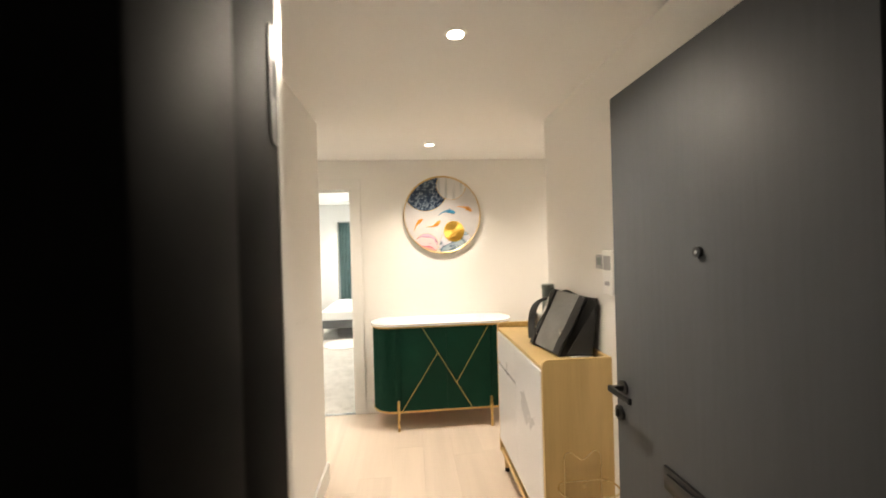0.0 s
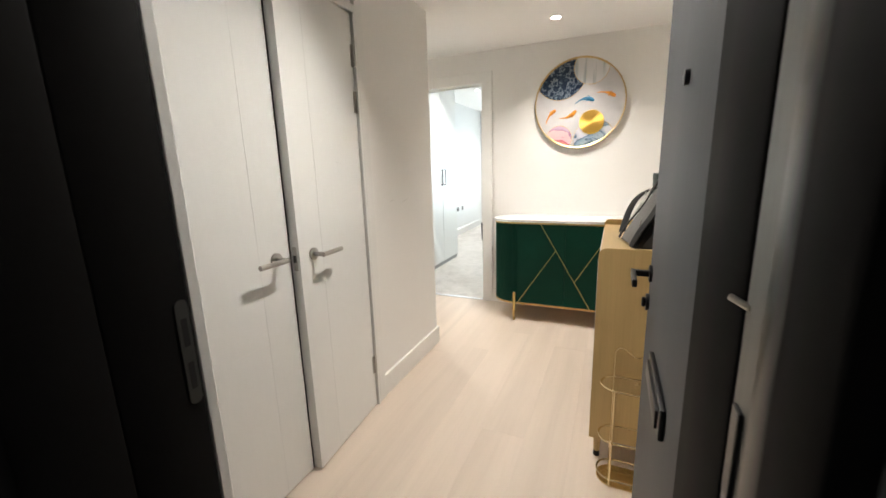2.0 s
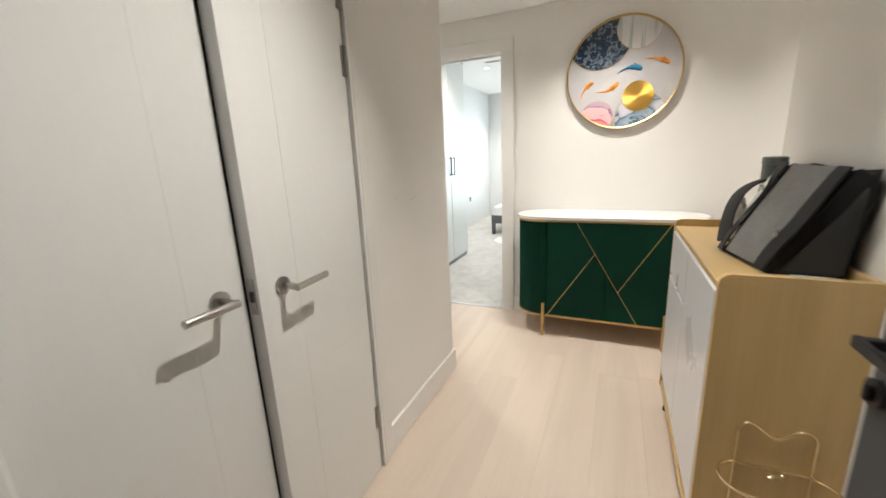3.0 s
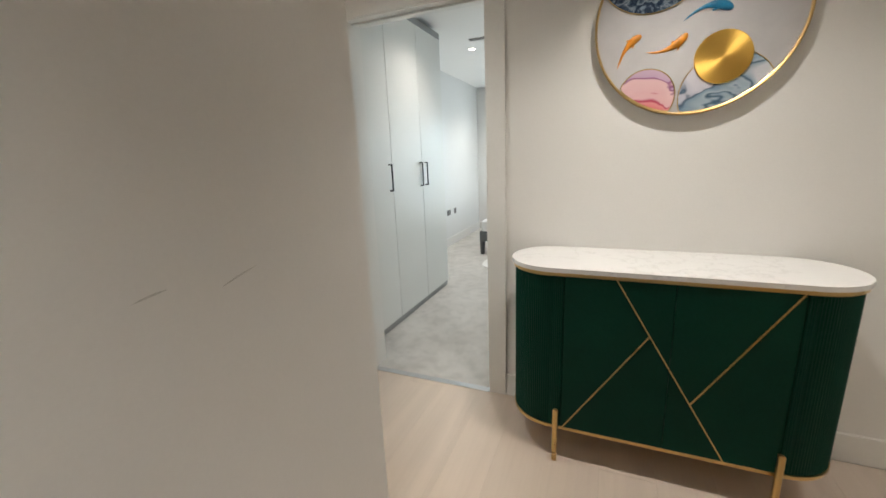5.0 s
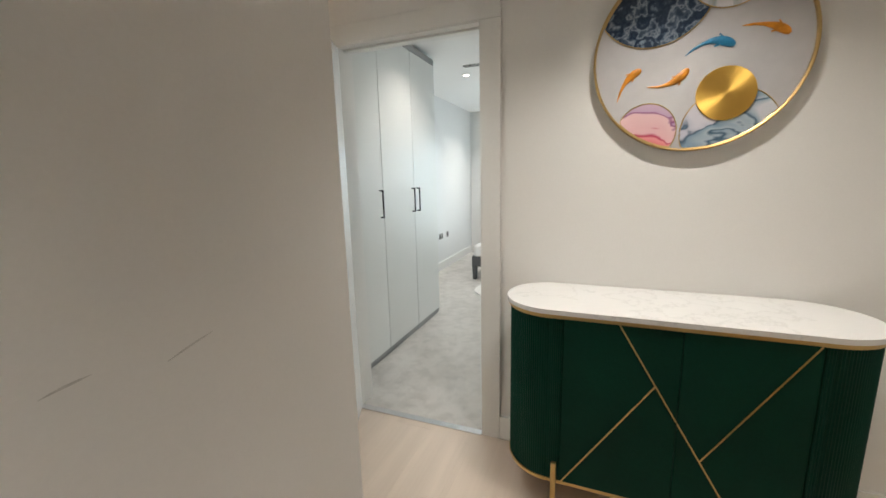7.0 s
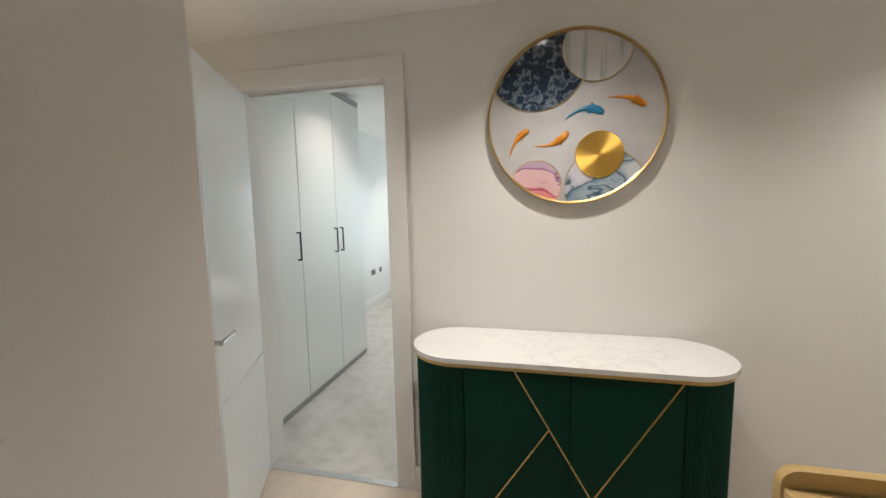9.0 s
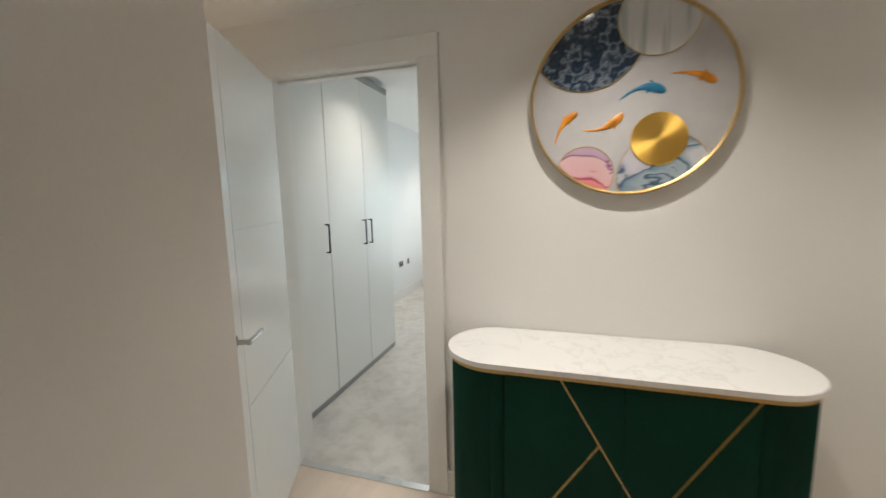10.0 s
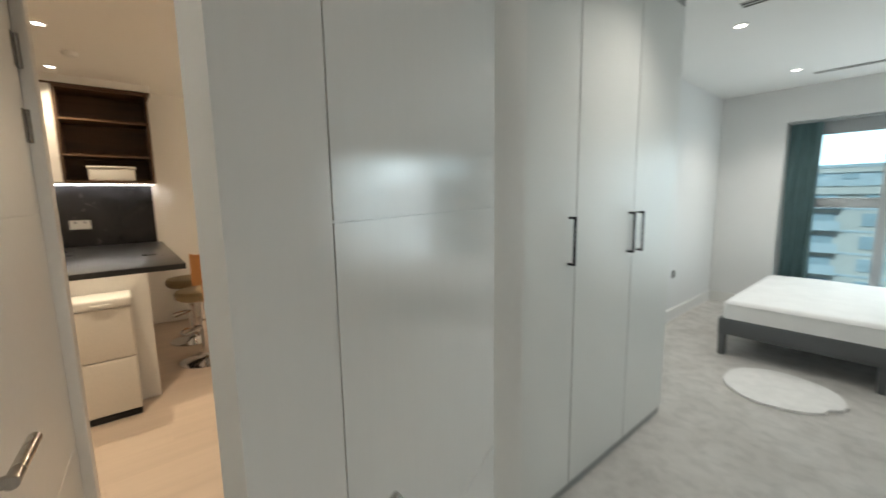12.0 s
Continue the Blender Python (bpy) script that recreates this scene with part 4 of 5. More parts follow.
def make_bag():
    """A soft tote that leans back on the wall: grey front panel, black ends, straps down both edges."""
    ob = thing("shoulder_bag", pose(1.32, -1.66, 0.964), "slumped charcoal canvas tote bag with black straps on the oak cabinet", "bag")
    low = [(-0.112, 0.145), (-0.06, -0.125), (0.10, -0.145), (0.115, 0.15)]
    top = [(0.062, 0.235), (0.078, -0.168), (0.112, -0.19), (0.118, 0.25)]

    def ring_at(v, n=9):
        """The bag's outline at a share v of its height, with bulging sides and slack cloth."""
        c = [Vector((a[0] + (b[0] - a[0]) * v, a[1] + (b[1] - a[1]) * v, 0)) for a, b in zip(low, top)]
        pts = []
        for i in range(4):
            p, q = c[i], c[(i + 1) % 4]
            out = Vector(((q - p).y, -(q - p).x, 0)).normalized() * -1
            for k in range(n):
                u = k / n
                bulge = 0.016 * math.sin(math.pi * u) * math.sin(math.pi * min(1, v + 0.12)) if i != 2 else 0
                w = p.lerp(q, u) + out * bulge
                w.z = 0.283 * v + (0.008 * math.sin(7 * u + i) * v)
                w += out * 0.005 * noise.noise(Vector((w.x * 17, w.y * 17, v * 6)))
                pts.append(w)
        return pts
    bm = bmesh.new()
    rings = [[bm.verts.new(p) for p in ring_at(k / 11)] for k in range(12)]
    for a, b in zip(rings, rings[1:]):
        for i in range(len(a)):
            j = (i + 1) % len(a)
            bm.faces.new((a[i], a[j], b[j], b[i]))
    bm.faces.new(rings[0][::-1])
    bm.faces.new(rings[-1])
    part("body", bm, BAGF, ob, smooth=60)

    def front(u, v, lift):
        """A point on the front, u across from the far end and v up."""
        p = Vector((low[0][0] + (low[1][0] - low[0][0]) * u, low[0][1] + (low[1][1] - low[0][1]) * u, 0))
        q = Vector((top[0][0] + (top[1][0] - top[0][0]) * u, top[0][1] + (top[1][1] - top[0][1]) * u, 0.283))
        w = p.lerp(q, v)
        return w + Vector((-0.9, -0.2, 0.42)) * (lift + 0.016 * math.sin(math.pi * u) * math.sin(math.pi * min(1, v + 0.12))) + Vector((0.004 * noise.noise(Vector((u * 4, v * 4, 1))), 0, 0))
    span = [i / 12 for i in range(13)]
    part("front_panel", sheet([[front(0.13 + 0.68 * u + 0.03 * (1 - v), 0.03 + 0.99 * v, 0.009) for u in span] for v in span], 0.004), FLAPF, ob, "lighter grey canvas front panel", smooth=60)
    for u0, u1, w, name in ((0.06, 0.04, 0.15, "strap"), (0.93, 0.90, 0.16, "strap")):
        part(name, sheet([[front(u0 + (u1 - u0) * v + w * (k - 0.5), 0.01 + 1.01 * v, 0.017 + 0.004 * math.sin(9 * v)) for k in (0, 0.33, 0.66, 1)] for v in span], 0.005), STRAPF, ob, "black webbing strap", smooth=60)
    loop = []
    for k in range(21):
        s = k / 20
        c = Vector((-0.112 + 0.185 * s - 0.028 * math.sin(math.pi * s), 0.145 + 0.115 * s + 0.075 * math.sin(math.pi * s) ** 0.8, 0.035 + 0.215 * s + 0.05 * math.sin(math.pi * s)))
        d = Vector((0.2, -0.35, 0.08)).normalized() * 0.026
        loop.append([c - d, c - d * 0.3 + Vector((-0.002, 0, 0.002)), c + d * 0.3 + Vector((-0.002, 0, 0.002)), c + d])
    part("strap", sheet(loop, 0.006), STRAPF, ob, "black webbing shoulder strap", smooth=60)
    part("lining", sheet([[front(0.02 + 0.09 * k * math.sin(math.pi * v), 0.42 + 0.44 * v, 0.026) for k in (0, 0.5, 1)] for v in span], 0.002), PAPER, ob, "pale lining edge", smooth=60)
    part("end_pocket", sheet([[Vector((-0.034 + 0.12 * k + 0.124 * v * (1 - k), -0.144 - 0.016 * k - 0.046 * v - 0.006, 0.02 + 0.225 * v)) for k in (0, 0.25, 0.5, 0.75, 1)] for v in span], 0.004), POCKF, ob, "dark grey end pocket", smooth=60)
    c = front(0.08, 0.72, 0.034)
    part("buckle", tube(bmesh.new(), [c + Vector((0.0, 0.02 * math.cos(a), 0.009 * math.sin(a))) for a in [i * math.pi / 6 for i in range(12)]], 0.0024, 6, True), STEEL, ob, "small steel buckle")
    c = front(0.87, 0.36, 0.03)
    part("buckle", tube(bmesh.new(), [c + Vector((0.0, 0.014 * math.cos(a), 0.014 * math.sin(a))) for a in [i * math.pi / 6 for i in range(12)]], 0.002, 6, True), STEEL, ob, "small steel ring")


make_bag()
solid("paper_sleeve", boxed(1.31, 1.42, -1.895, -1.79, 0.9635, 0.967, 0.001), PAPER, "white paper lying on the oak cabinet", "paper")
tb = thing("drinks_tumbler", pose(1.379, -1.315, 0.963), "tall grey-green cylindrical tumbler on the cabinet", "tumbler")
part("sleeve", lathe([(0.034, 0.0), (0.036, 0.004), (0.036, 0.285), (0.038, 0.287), (0.038, 0.308), (0.034, 0.312), (0.0005, 0.312)], 36), TUBEM, tb)
bt = thing("bottle", pose(1.30, -1.30, 0.963), "small white plastic bottle on the cabinet", "bottle")
part("flask", lathe([(0.022, 0), (0.024, 0.004), (0.024, 0.12), (0.012, 0.14), (0.0005, 0.14)], 24), PLASTIC, bt)
part("cap", lathe([(0.012, 0.138), (0.012, 0.162), (0.0005, 0.163)], 20), PLASTIC, bt)


def make_stand():
    """A gold umbrella stand: an upright frame with an ear-shaped top, two long wire rings, posts and a tray."""
    ob = thing("umbrella_stand", pose(1.293, -1.999, 0), "pale gold metal umbrella stand with ear-shaped back", "umbrella stand")
    hx, hy = 0.134, 0.064

    def loop(z, grow=0.0):
        r, h = hy + grow, hx - hy
        pts = []
        for side in (1, -1):
            for i in range(15):
                a = -math.pi / 2 + math.pi * i / 14
                pts.append((side * (h + r * math.cos(a)), side * r * math.sin(a), z))
        return pts
    for z in (0.442, 0.205):
        part("ring", tube(bmesh.new(), loop(z), 0.0036, 8, True), PALEGOLD, ob)
    part("tray", prism([(x, y) for x, y, _ in loop(0)], 0.0, 0.006), PALEGOLD, ob)
    part("tray_rim", tube(bmesh.new(), loop(0.034), 0.0036, 8, True), PALEGOLD, ob)
    w, back = 0.086, hy
    ears = [(-w, 0.0), (-w, 0.545)] + [(-w + 0.024 - 0.024 * math.cos(a), 0.545 + 0.031 * math.sin(a)) for a in [math.pi / 2 * i / 5 for i in range(1, 6)]]
    left = ears + [(-w + 0.024 + (w - 0.024) * t, 0.576 - 0.018 * (1 - math.cos(math.pi * t))) for t in [i / 10 for i in range(1, 11)]]
    rim = left + [(-x, z) for x, z in left[-2::-1]]
    part("back_frame", tube(bmesh.new(), [(x, back - 0.002, z) for x, z in rim], 0.003, 8), PALEGOLD, ob)
    for x in (-0.082, 0.082):
        part("upright", rodded((x, -hy, 0.0), (x, -hy, 0.442), 0.0036, n=8), PALEGOLD, ob)
    deco = bmesh.new()
    for i in range(4):
        a = i * math.pi / 4 + 0.3
        rod(deco, (0.012 - 0.02 * math.cos(a), back - 0.006, 0.425 - 0.02 * math.sin(a)), (0.012 + 0.02 * math.cos(a), back - 0.006, 0.425 + 0.02 * math.sin(a)), 0.001, n=6)
    part("star_ornament", deco, PALEGOLD, ob, "small wire star")


make_stand()

therm = thing("thermostat", pose(1.45, -1.868, 1.43), "small grey thermostat on the white wall", "thermostat")
part("case", boxed(-0.02, 0, -0.034, 0.034, -0.034, 0.034, 0.004, 2), GREYPL, therm)
part("display", boxed(-0.0215, -0.0195, -0.022, 0.022, -0.015, 0.02, 0.001), TUBEM, therm, "grey display")
panel = thing("entry_phone", pose(1.45, -1.955, 1.385), "white plastic entry phone panel on the wall", "intercom")
part("case", boxed(-0.026, 0, -0.045, 0.045, -0.1, 0.1, 0.006, 2), PLASTIC, panel)
part("screen", boxed(-0.0275, -0.0255, -0.032, 0.032, 0.01, 0.075, 0.001), GREYPL, panel, "grey screen")
part("button", boxed(-0.029, -0.0255, -0.02, 0.02, -0.06, -0.04, 0.002), GREYPL, panel)

# two pencil-thin scuffs on the wall beside the cupboard
for (ya, za), (yb, zb) in (((-1.632, 1.147), (-1.58, 1.153)), ((-1.49, 1.128), (-1.415, 1.146))):
    bm = bmesh.new()
    pts = [(0.0, ya + (yb - ya) * t, za + (zb - za) * t + 0.001 * math.sin(math.pi * t)) for t in [i / 8 for i in range(9)]]
    tube(bm, pts, [0.0004 + 0.0016 * math.sin(math.pi * i / 8) for i in range(9)], 6)
    for v in bm.verts:
        v.co.x = -0.041 + v.co.x * 0.25
    structure("wall_scuff", bm, SCUFF, "faint grey scuff mark on the wall", "scuff mark")


def downlight(x, y, z, mat=TRIM):
    ob = thing("downlight", pose(x, y, z), "small round white recessed downlight, lit", "downlight", "recessed downlights")
    part("bezel", lathe([(0.033, -0.001), (0.033, -0.006), (0.043, -0.005), (0.045, 0.0), (0.045, 0.002), (0.033, 0.002)], 32), mat, ob)
    part("lens", lathe([(0.0005, -0.003), (0.033, -0.003), (0.033, -0.001), (0.0005, -0.001)], 32), LAMPW, ob, "glowing lens")


for x, y in HALL_SPOTS:
    downlight(x, y, HALL_CEIL)
for x, y in BED_SPOTS:
    downlight(x, y, BED_CEIL)
# the third of these is an added fixture, out of sight
for x, y in LIV_SPOTS:
    downlight(x, y, LIV_CEIL)
# unseen fixture added to go with the corridor lamp
for x, y in CORR_UNSEEN_SPOTS:
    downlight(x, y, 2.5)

# ---------------------------------------------------------------- bedroom


def make_wardrobe():
    ob = thing("fitted_wardrobe", pose(-0.96, 0, 0), "tall pale grey fitted wardrobe with slim black handles", "wardrobe")
    part("carcass", boxed(-0.69, -0.022, 0.16, 1.755, 0.05, 2.415), WARDW, ob, smooth=0)
    part("plinth", boxed(-0.69, -0.012, 0.16, 1.755, 0.004, 0.052), WARDG, ob, "grey recessed plinth", smooth=0)
    part("cornice", boxed(-0.69, -0.004, 0.16, 1.762, 2.418, 2.47, 0.002), WARDG, ob, "grey top filler", smooth=0)
    for y0, y1, hy in ((0.19, 0.716, 0.665), (0.722, 1.245, 1.20), (1.251, 1.755, 1.297)):
        d = part("door", boxed(-0.02, 0.0, y0, y1, 0.056, 2.412, 0.0015), WARDW, ob)
        bm = bmesh.new()
        for z in (1.105, 1.3):
            box(bm, 0.0, 0.03, hy - 0.005, hy + 0.005, z - 0.005, z + 0.005, 0.001)
        box(bm, 0.024, 0.034, hy - 0.005, hy + 0.005, 1.1, 1.305, 0.001)
        part("door_handle", bm, BLACKM, d, "slim black bar handle")
    part("filler", boxed(-0.03, -0.002, 0.142, 0.187, 0.052, 2.415), WARDW, ob, smooth=0)


make_wardrobe()


def make_bed():
    ob = thing("double_bed", pose(-1.03, 3.105, 0), "grey double bed with bare white mattress", "bed")
    L, W = 2.0, 1.66
    part("side_rail", boxed(0.0, L, 0.0, 0.028, 0.19, 0.325, 0.004, 2), BEDF, ob)
    part("side_rail", boxed(0.0, L, W - 0.028, W, 0.19, 0.325, 0.004, 2), BEDF, ob)
    part("end_rail", boxed(0.0, 0.028, 0.028, W - 0.028, 0.19, 0.325, 0.004, 2), BEDF, ob)
    part("end_rail", boxed(L - 0.028, L, 0.028, W - 0.028, 0.19, 0.325, 0.004, 2), BEDF, ob)
    part("slat_base", boxed(0.028, L - 0.028, 0.028, W - 0.028, 0.27, 0.29), BEDF, ob)
    for x in (0.0, 0.93, L - 0.065):
        for y in (0.001, W - 0.066):
            bm = boxed(x, x + 0.065, y, y + 0.065, 0.004, 0.315, 0.004)
            for v in bm.verts:
                if v.co.z < 0.1:
                    v.co.x += (x + 0.0325 - v.co.x) * 0.25
            part("leg", bm, BEDF, ob)
    bm = boxed(0.02, L - 0.02, 0.02, W - 0.02, 0.292, 0.482, 0.045, 5)
    bmesh.ops.subdivide_edges(bm, edges=[e for e in bm.edges if e.calc_length() > 0.6], cuts=10, use_grid_fill=True)
    for v in bm.verts:
        v.co.z += 0.006 * noise.noise(v.co * 3.0)
    m = part("mattress", bm, SHEET, ob, "bare white mattress", smooth=60)
    for z in (0.33, 0.452):
        pts = [(0.018, 0.06, z), (0.018, W - 0.06, z), (0.06, W - 0.018, z), (L - 0.06, W - 0.018, z), (L - 0.018, W - 0.06, z), (L - 0.018, 0.06, z), (L - 0.06, 0.018, z), (0.06, 0.018, z)]
        part("piping", tube(bmesh.new(), pts, 0.004, 6, True), SHEET, m)


make_bed()

rug = bmesh.new()
pts = []
for i in range(72):
    a = 2 * math.pi * i / 72
    r = 0.325 * (1 + 0.025 * math.sin(3 * a + 1) + 0.012 * math.sin(7 * a + 2) + 0.008 * math.sin(17 * a)) * (0.93 if 66 <= i <= 68 else 1)
    pts.append((r * math.cos(a), r * math.sin(a)))
prism(pts, 0.0, 0.016, rug)
bmesh.ops.bevel(rug, geom=[e for e in rug.edges if e.verts[0].co.z > 0.01 and e.verts[1].co.z > 0.01], offset=0.006, segments=2, affect="EDGES")
rug_ob = solid("round_rug", rug, RUG, "small round white rug on the grey carpet", "rug")
rug_ob.location = (-0.53, 2.68, 0.005)

# window: frame, mullion, pane, curtain
win = thing("window_bedroom", pose(0.15, 5.27, 0), "tall pale-framed bedroom window looking over flats", "window")
tagged(win, kind="structure")
WFR = surface("grey_window_frame", (0.45, 0.47, 0.48), 0.4, var=0.03)
UPRIGHTS = [(-1.179, -1.12), (-0.425, -0.345), (0.345, 0.425), (1.12, 1.179)]
for x0, x1 in UPRIGHTS:
    part("window_frame", boxed(x0, x1, -0.04, 0.04, 0.06, 2.149, 0.004), WFR, win)
for (_, x0), (x1, _) in zip(UPRIGHTS, UPRIGHTS[1:]):
    for z0, z1 in ((0.06, 0.14), (1.205, 1.31), (2.0, 2.149)):
        part("window_frame", boxed(x0, x1, -0.034, 0.034, z0, z1, 0.004), WFR, win)
    for z0, z1 in ((0.14, 1.205), (1.31, 2.0)):
        pane = part("pane", boxed(x0, x1, -0.006, 0.006, z0, z1), GLASS, win, "clear bluish glass pane", smooth=0)
        pane.visible_shadow = False
structure("window_sill", boxed(-1.029, 1.329, 5.035, 5.23, 0.061, 0.085, 0.004), TRIM, "white painted window sill", "sill")
track = solid("curtain_track", boxed(-1.02, 1.31, 5.105, 5.13, 2.125, 2.149, 0.003), WFR, "slim grey curtain track under the window head", "curtain track", kind="structure")

rows = []
for k in range(16):
    z = 0.09 + (2.122 - 0.09) * k / 15
    row = []
    for i in range(73):
        u = i / 72
        amp = 0.024 + 0.010 * (1 - k / 15)
        row.append((-1.0 + 0.26 * u + 0.006 * math.sin(z * 3 + u * 20), 5.115 + amp * math.sin(u * 2 * math.pi * 6.5 + 0.25 * math.sin(z * 2.2)), z))
    rows.append(row)
cur = thing("curtain", pose(0, 0, 0), "teal-grey full-length curtain drawn to the window side", "curtain")
part("drape", sheet(rows, 0.003), CURT, cur, smooth=70)
for i in range(6):
    part("glider", boxed(-0.99 + 0.048 * i, -0.98 + 0.048 * i, 5.112, 5.122, 2.115, 2.127), WFR, cur, smooth=0)


def socket(name, at, label, n=2):
    ob = thing(name, at, label, "socket")
    part("plate", boxed(-0.073 if n == 2 else -0.043, 0.073 if n == 2 else 0.043, -0.006, 0, -0.043, 0.043, 0.003, 2), SOCKETM, ob)
    for i in range(n):
        x = (-0.036 + 0.072 * i) if n == 2 else 0
        part("pin_block", boxed(x - 0.017, x + 0.017, -0.008, -0.005, -0.03, 0.012, 0.001), BLACKM, ob, smooth=0)
        part("rocker", boxed(x - 0.008, x + 0.008, -0.0095, -0.005, 0.016, 0.034, 0.001), BLACKM, ob, smooth=0)


socket("wall_socket", pose(-1.65, 3.53, 0.515, 0, 0, 90), "brushed nickel double socket low on the bedroom wall")
socket("wall_socket", pose(-1.65, 3.80, 0.515, 0, 0, 90), "brushed nickel single socket low on the bedroom wall", 1)


def slot_grille(x0, x1, y0, y1, z, bars_along_x=True):
    """A twin-slot linear air grille in a ceiling."""
    ob = thing("ceiling_grille", pose((x0 + x1) / 2, (y0 + y1) / 2, z), "narrow twin-slot black ceiling air grille", "air grille")
    a, b = (x1 - x0) / 2, (y1 - y0) / 2
    part("backing", boxed(-a, a, -b, b, -0.003, 0.001), DARK, ob, smooth=0)
    for c0, c1 in ((-1, -0.86), (-0.12, 0.12), (0.86, 1)):
        bm = boxed(-a, a, c0 * b, c1 * b, -0.006, -0.002) if bars_along_x else boxed(c0 * a, c1 * a, -b, b, -0.006, -0.002)
        part("slat", bm, TRIM, ob, smooth=0)


slot_grille(-0.83, 0.9, 2.22, 2.30, BED_CEIL)
slot_grille(-0.78, 0.9, 4.47, 4.55, BED_CEIL)
slot_grille(-0.70, 1.2, 5.165, 5.205, 2.15)
slot_grille(-5.1, -3.05, 0.015, 0.125, LIV_CEIL)

# ---------------------------------------------------------------- kitchen and dining
pen = thing("peninsula", pose(-3.39, -0.42, 0), "white kitchen peninsula under a black stone worktop", "kitchen unit")
part("end_panel", boxed(-0.045, -0.02, -0.9, -0.245, 0.0, 0.9, 0.002), KITW, pen, smooth=0)
part("back_panel", boxed(-2.05, -0.045, -0.27, -0.248, 0.0, 0.9, 0.002), KITW, pen, smooth=0)
part("carcass", boxed(-2.05, -0.046, -0.88, -0.272, 0.1, 0.9), KITW, pen, smooth=0)
solid("worktop", boxed(-5.448, -3.41, -1.34, -0.435, 0.901, 0.94, 0.003, 2), WORKTOP, "glossy black stone worktop on the peninsula", "worktop")
solid("splashback", boxed(-5.45, -5.435, -2.6, -0.475, 0.941, 1.575, 0.002), SPLASH, "black stone splashback behind the worktop", "splashback")


def make_shelves():
    ob = thing("wall_shelf_unit", pose(-5.45, -0.80, 1.578), "dark stained oak open wall shelf unit, nearly empty", "shelf unit")
    y0, y1, D, H = -0.345, 0.35, 0.34, 0.88
    part("side", boxed(0.0, D, y0, y0 + 0.02, 0, H), DARKOAK, ob, smooth=0)
    part("side", boxed(0.0, D, y1 - 0.02, y1, 0, H), DARKOAK, ob, smooth=0)
    part("back", boxed(0.0, 0.01, y0 + 0.02, y1 - 0.02, 0.02, H - 0.02), DARKOAK, ob, smooth=0)
    for z in (0.0, 0.245, 0.575, H - 0.02):
        part("shelf", boxed(0.0, D, y0 + 0.02, y1 - 0.02, z, z + 0.02, 0.001), DARKOAK, ob, smooth=0)


make_shelves()
solid("wall_cabinet", boxed(-5.45, -5.11, -2.6, -1.148, 1.578, 2.458, 0.002), KITW, "white handleless kitchen wall cabinet", "wall cabinet")
solid("cabinet_cornice", boxed(-5.45, -5.10, -2.6, -0.42, 2.4595, 2.474, 0.002), DARKOAK, "dark oak strip above the kitchen units", "trim", kind="structure")
structure("bulkhead", boxed(-5.45, -5.12, -2.6, -0.42, 2.4745, LIV_CEIL), CEIL, "white filler between the kitchen units and the ceiling", "bulkhead")
led = thing("under_shelf_light", pose(-5.37, -1.1, 1.569), "lit white LED strip under the wall shelves", "strip light")
part("diffuser", boxed(-0.012, 0.012, -0.6, 0.63, -0.006, 0.0), LED, led, "glowing diffuser", smooth=0)
part("channel", boxed(-0.015, 0.015, -0.605, 0.635, 0.0, 0.008), STEEL, led, smooth=0)
bx = thing("storage_box", pose(-5.24, -0.79, 1.5985), "white plastic storage box on the lowest shelf", "box")
part("tub", boxed(-0.1, 0.1, -0.18, 0.18, 0.0, 0.12, 0.012, 3), PLASTIC, bx)
part("lid", boxed(-0.107, 0.107, -0.19, 0.19, 0.12, 0.142, 0.006, 2), PLASTIC, bx)
sk = thing("kitchen_socket", pose(-5.435, -1.09, 1.165, 0, 0, 90), "white double socket on the black splashback", "socket")
part("plate", boxed(-0.08, 0.08, -0.008, 0, -0.045, 0.045, 0.003, 2), PLASTIC, sk)
for x in (-0.036, 0.036):
    part("rocker", boxed(x - 0.01, x + 0.01, -0.011, -0.007, 0.012, 0.032, 0.001), GREYPL, sk, smooth=0)


sd = thing("smoke_detector", pose(-4.35, -0.95, LIV_CEIL), "small white smoke detector on the kitchen ceiling", "smoke detector")
part("housing", lathe([(0.05, 0.0), (0.05, -0.014), (0.04, -0.03), (0.0005, -0.033)], 32), PLASTIC, sd)


def make_bin():
    ob = thing("recycling_bin", pose(-3.315, -0.915, 0), "tall cream plastic two-tier bin with white lid", "bin")
    part("base", boxed(-0.11, 0.125, -0.145, 0.135, 0.0, 0.045, 0.01, 2), BLACKM, ob, "black base")
    part("lower_drawer", boxed(-0.12, 0.13, -0.15, 0.14, 0.046, 0.40, 0.012, 3), BINM, ob)
    part("upper_drawer", boxed(-0.12, 0.13, -0.15, 0.14, 0.405, 0.735, 0.012, 3), BINM, ob)
    lid = part("lid", boxed(-0.13, 0.14, -0.16, 0.15, 0.737, 0.80, 0.02, 4), PLASTIC, ob, "white lid")
    part("lid_handle", boxed(0.138, 0.152, -0.05, 0.05, 0.75, 0.768, 0.004, 2), PLASTIC, lid)


make_bin()


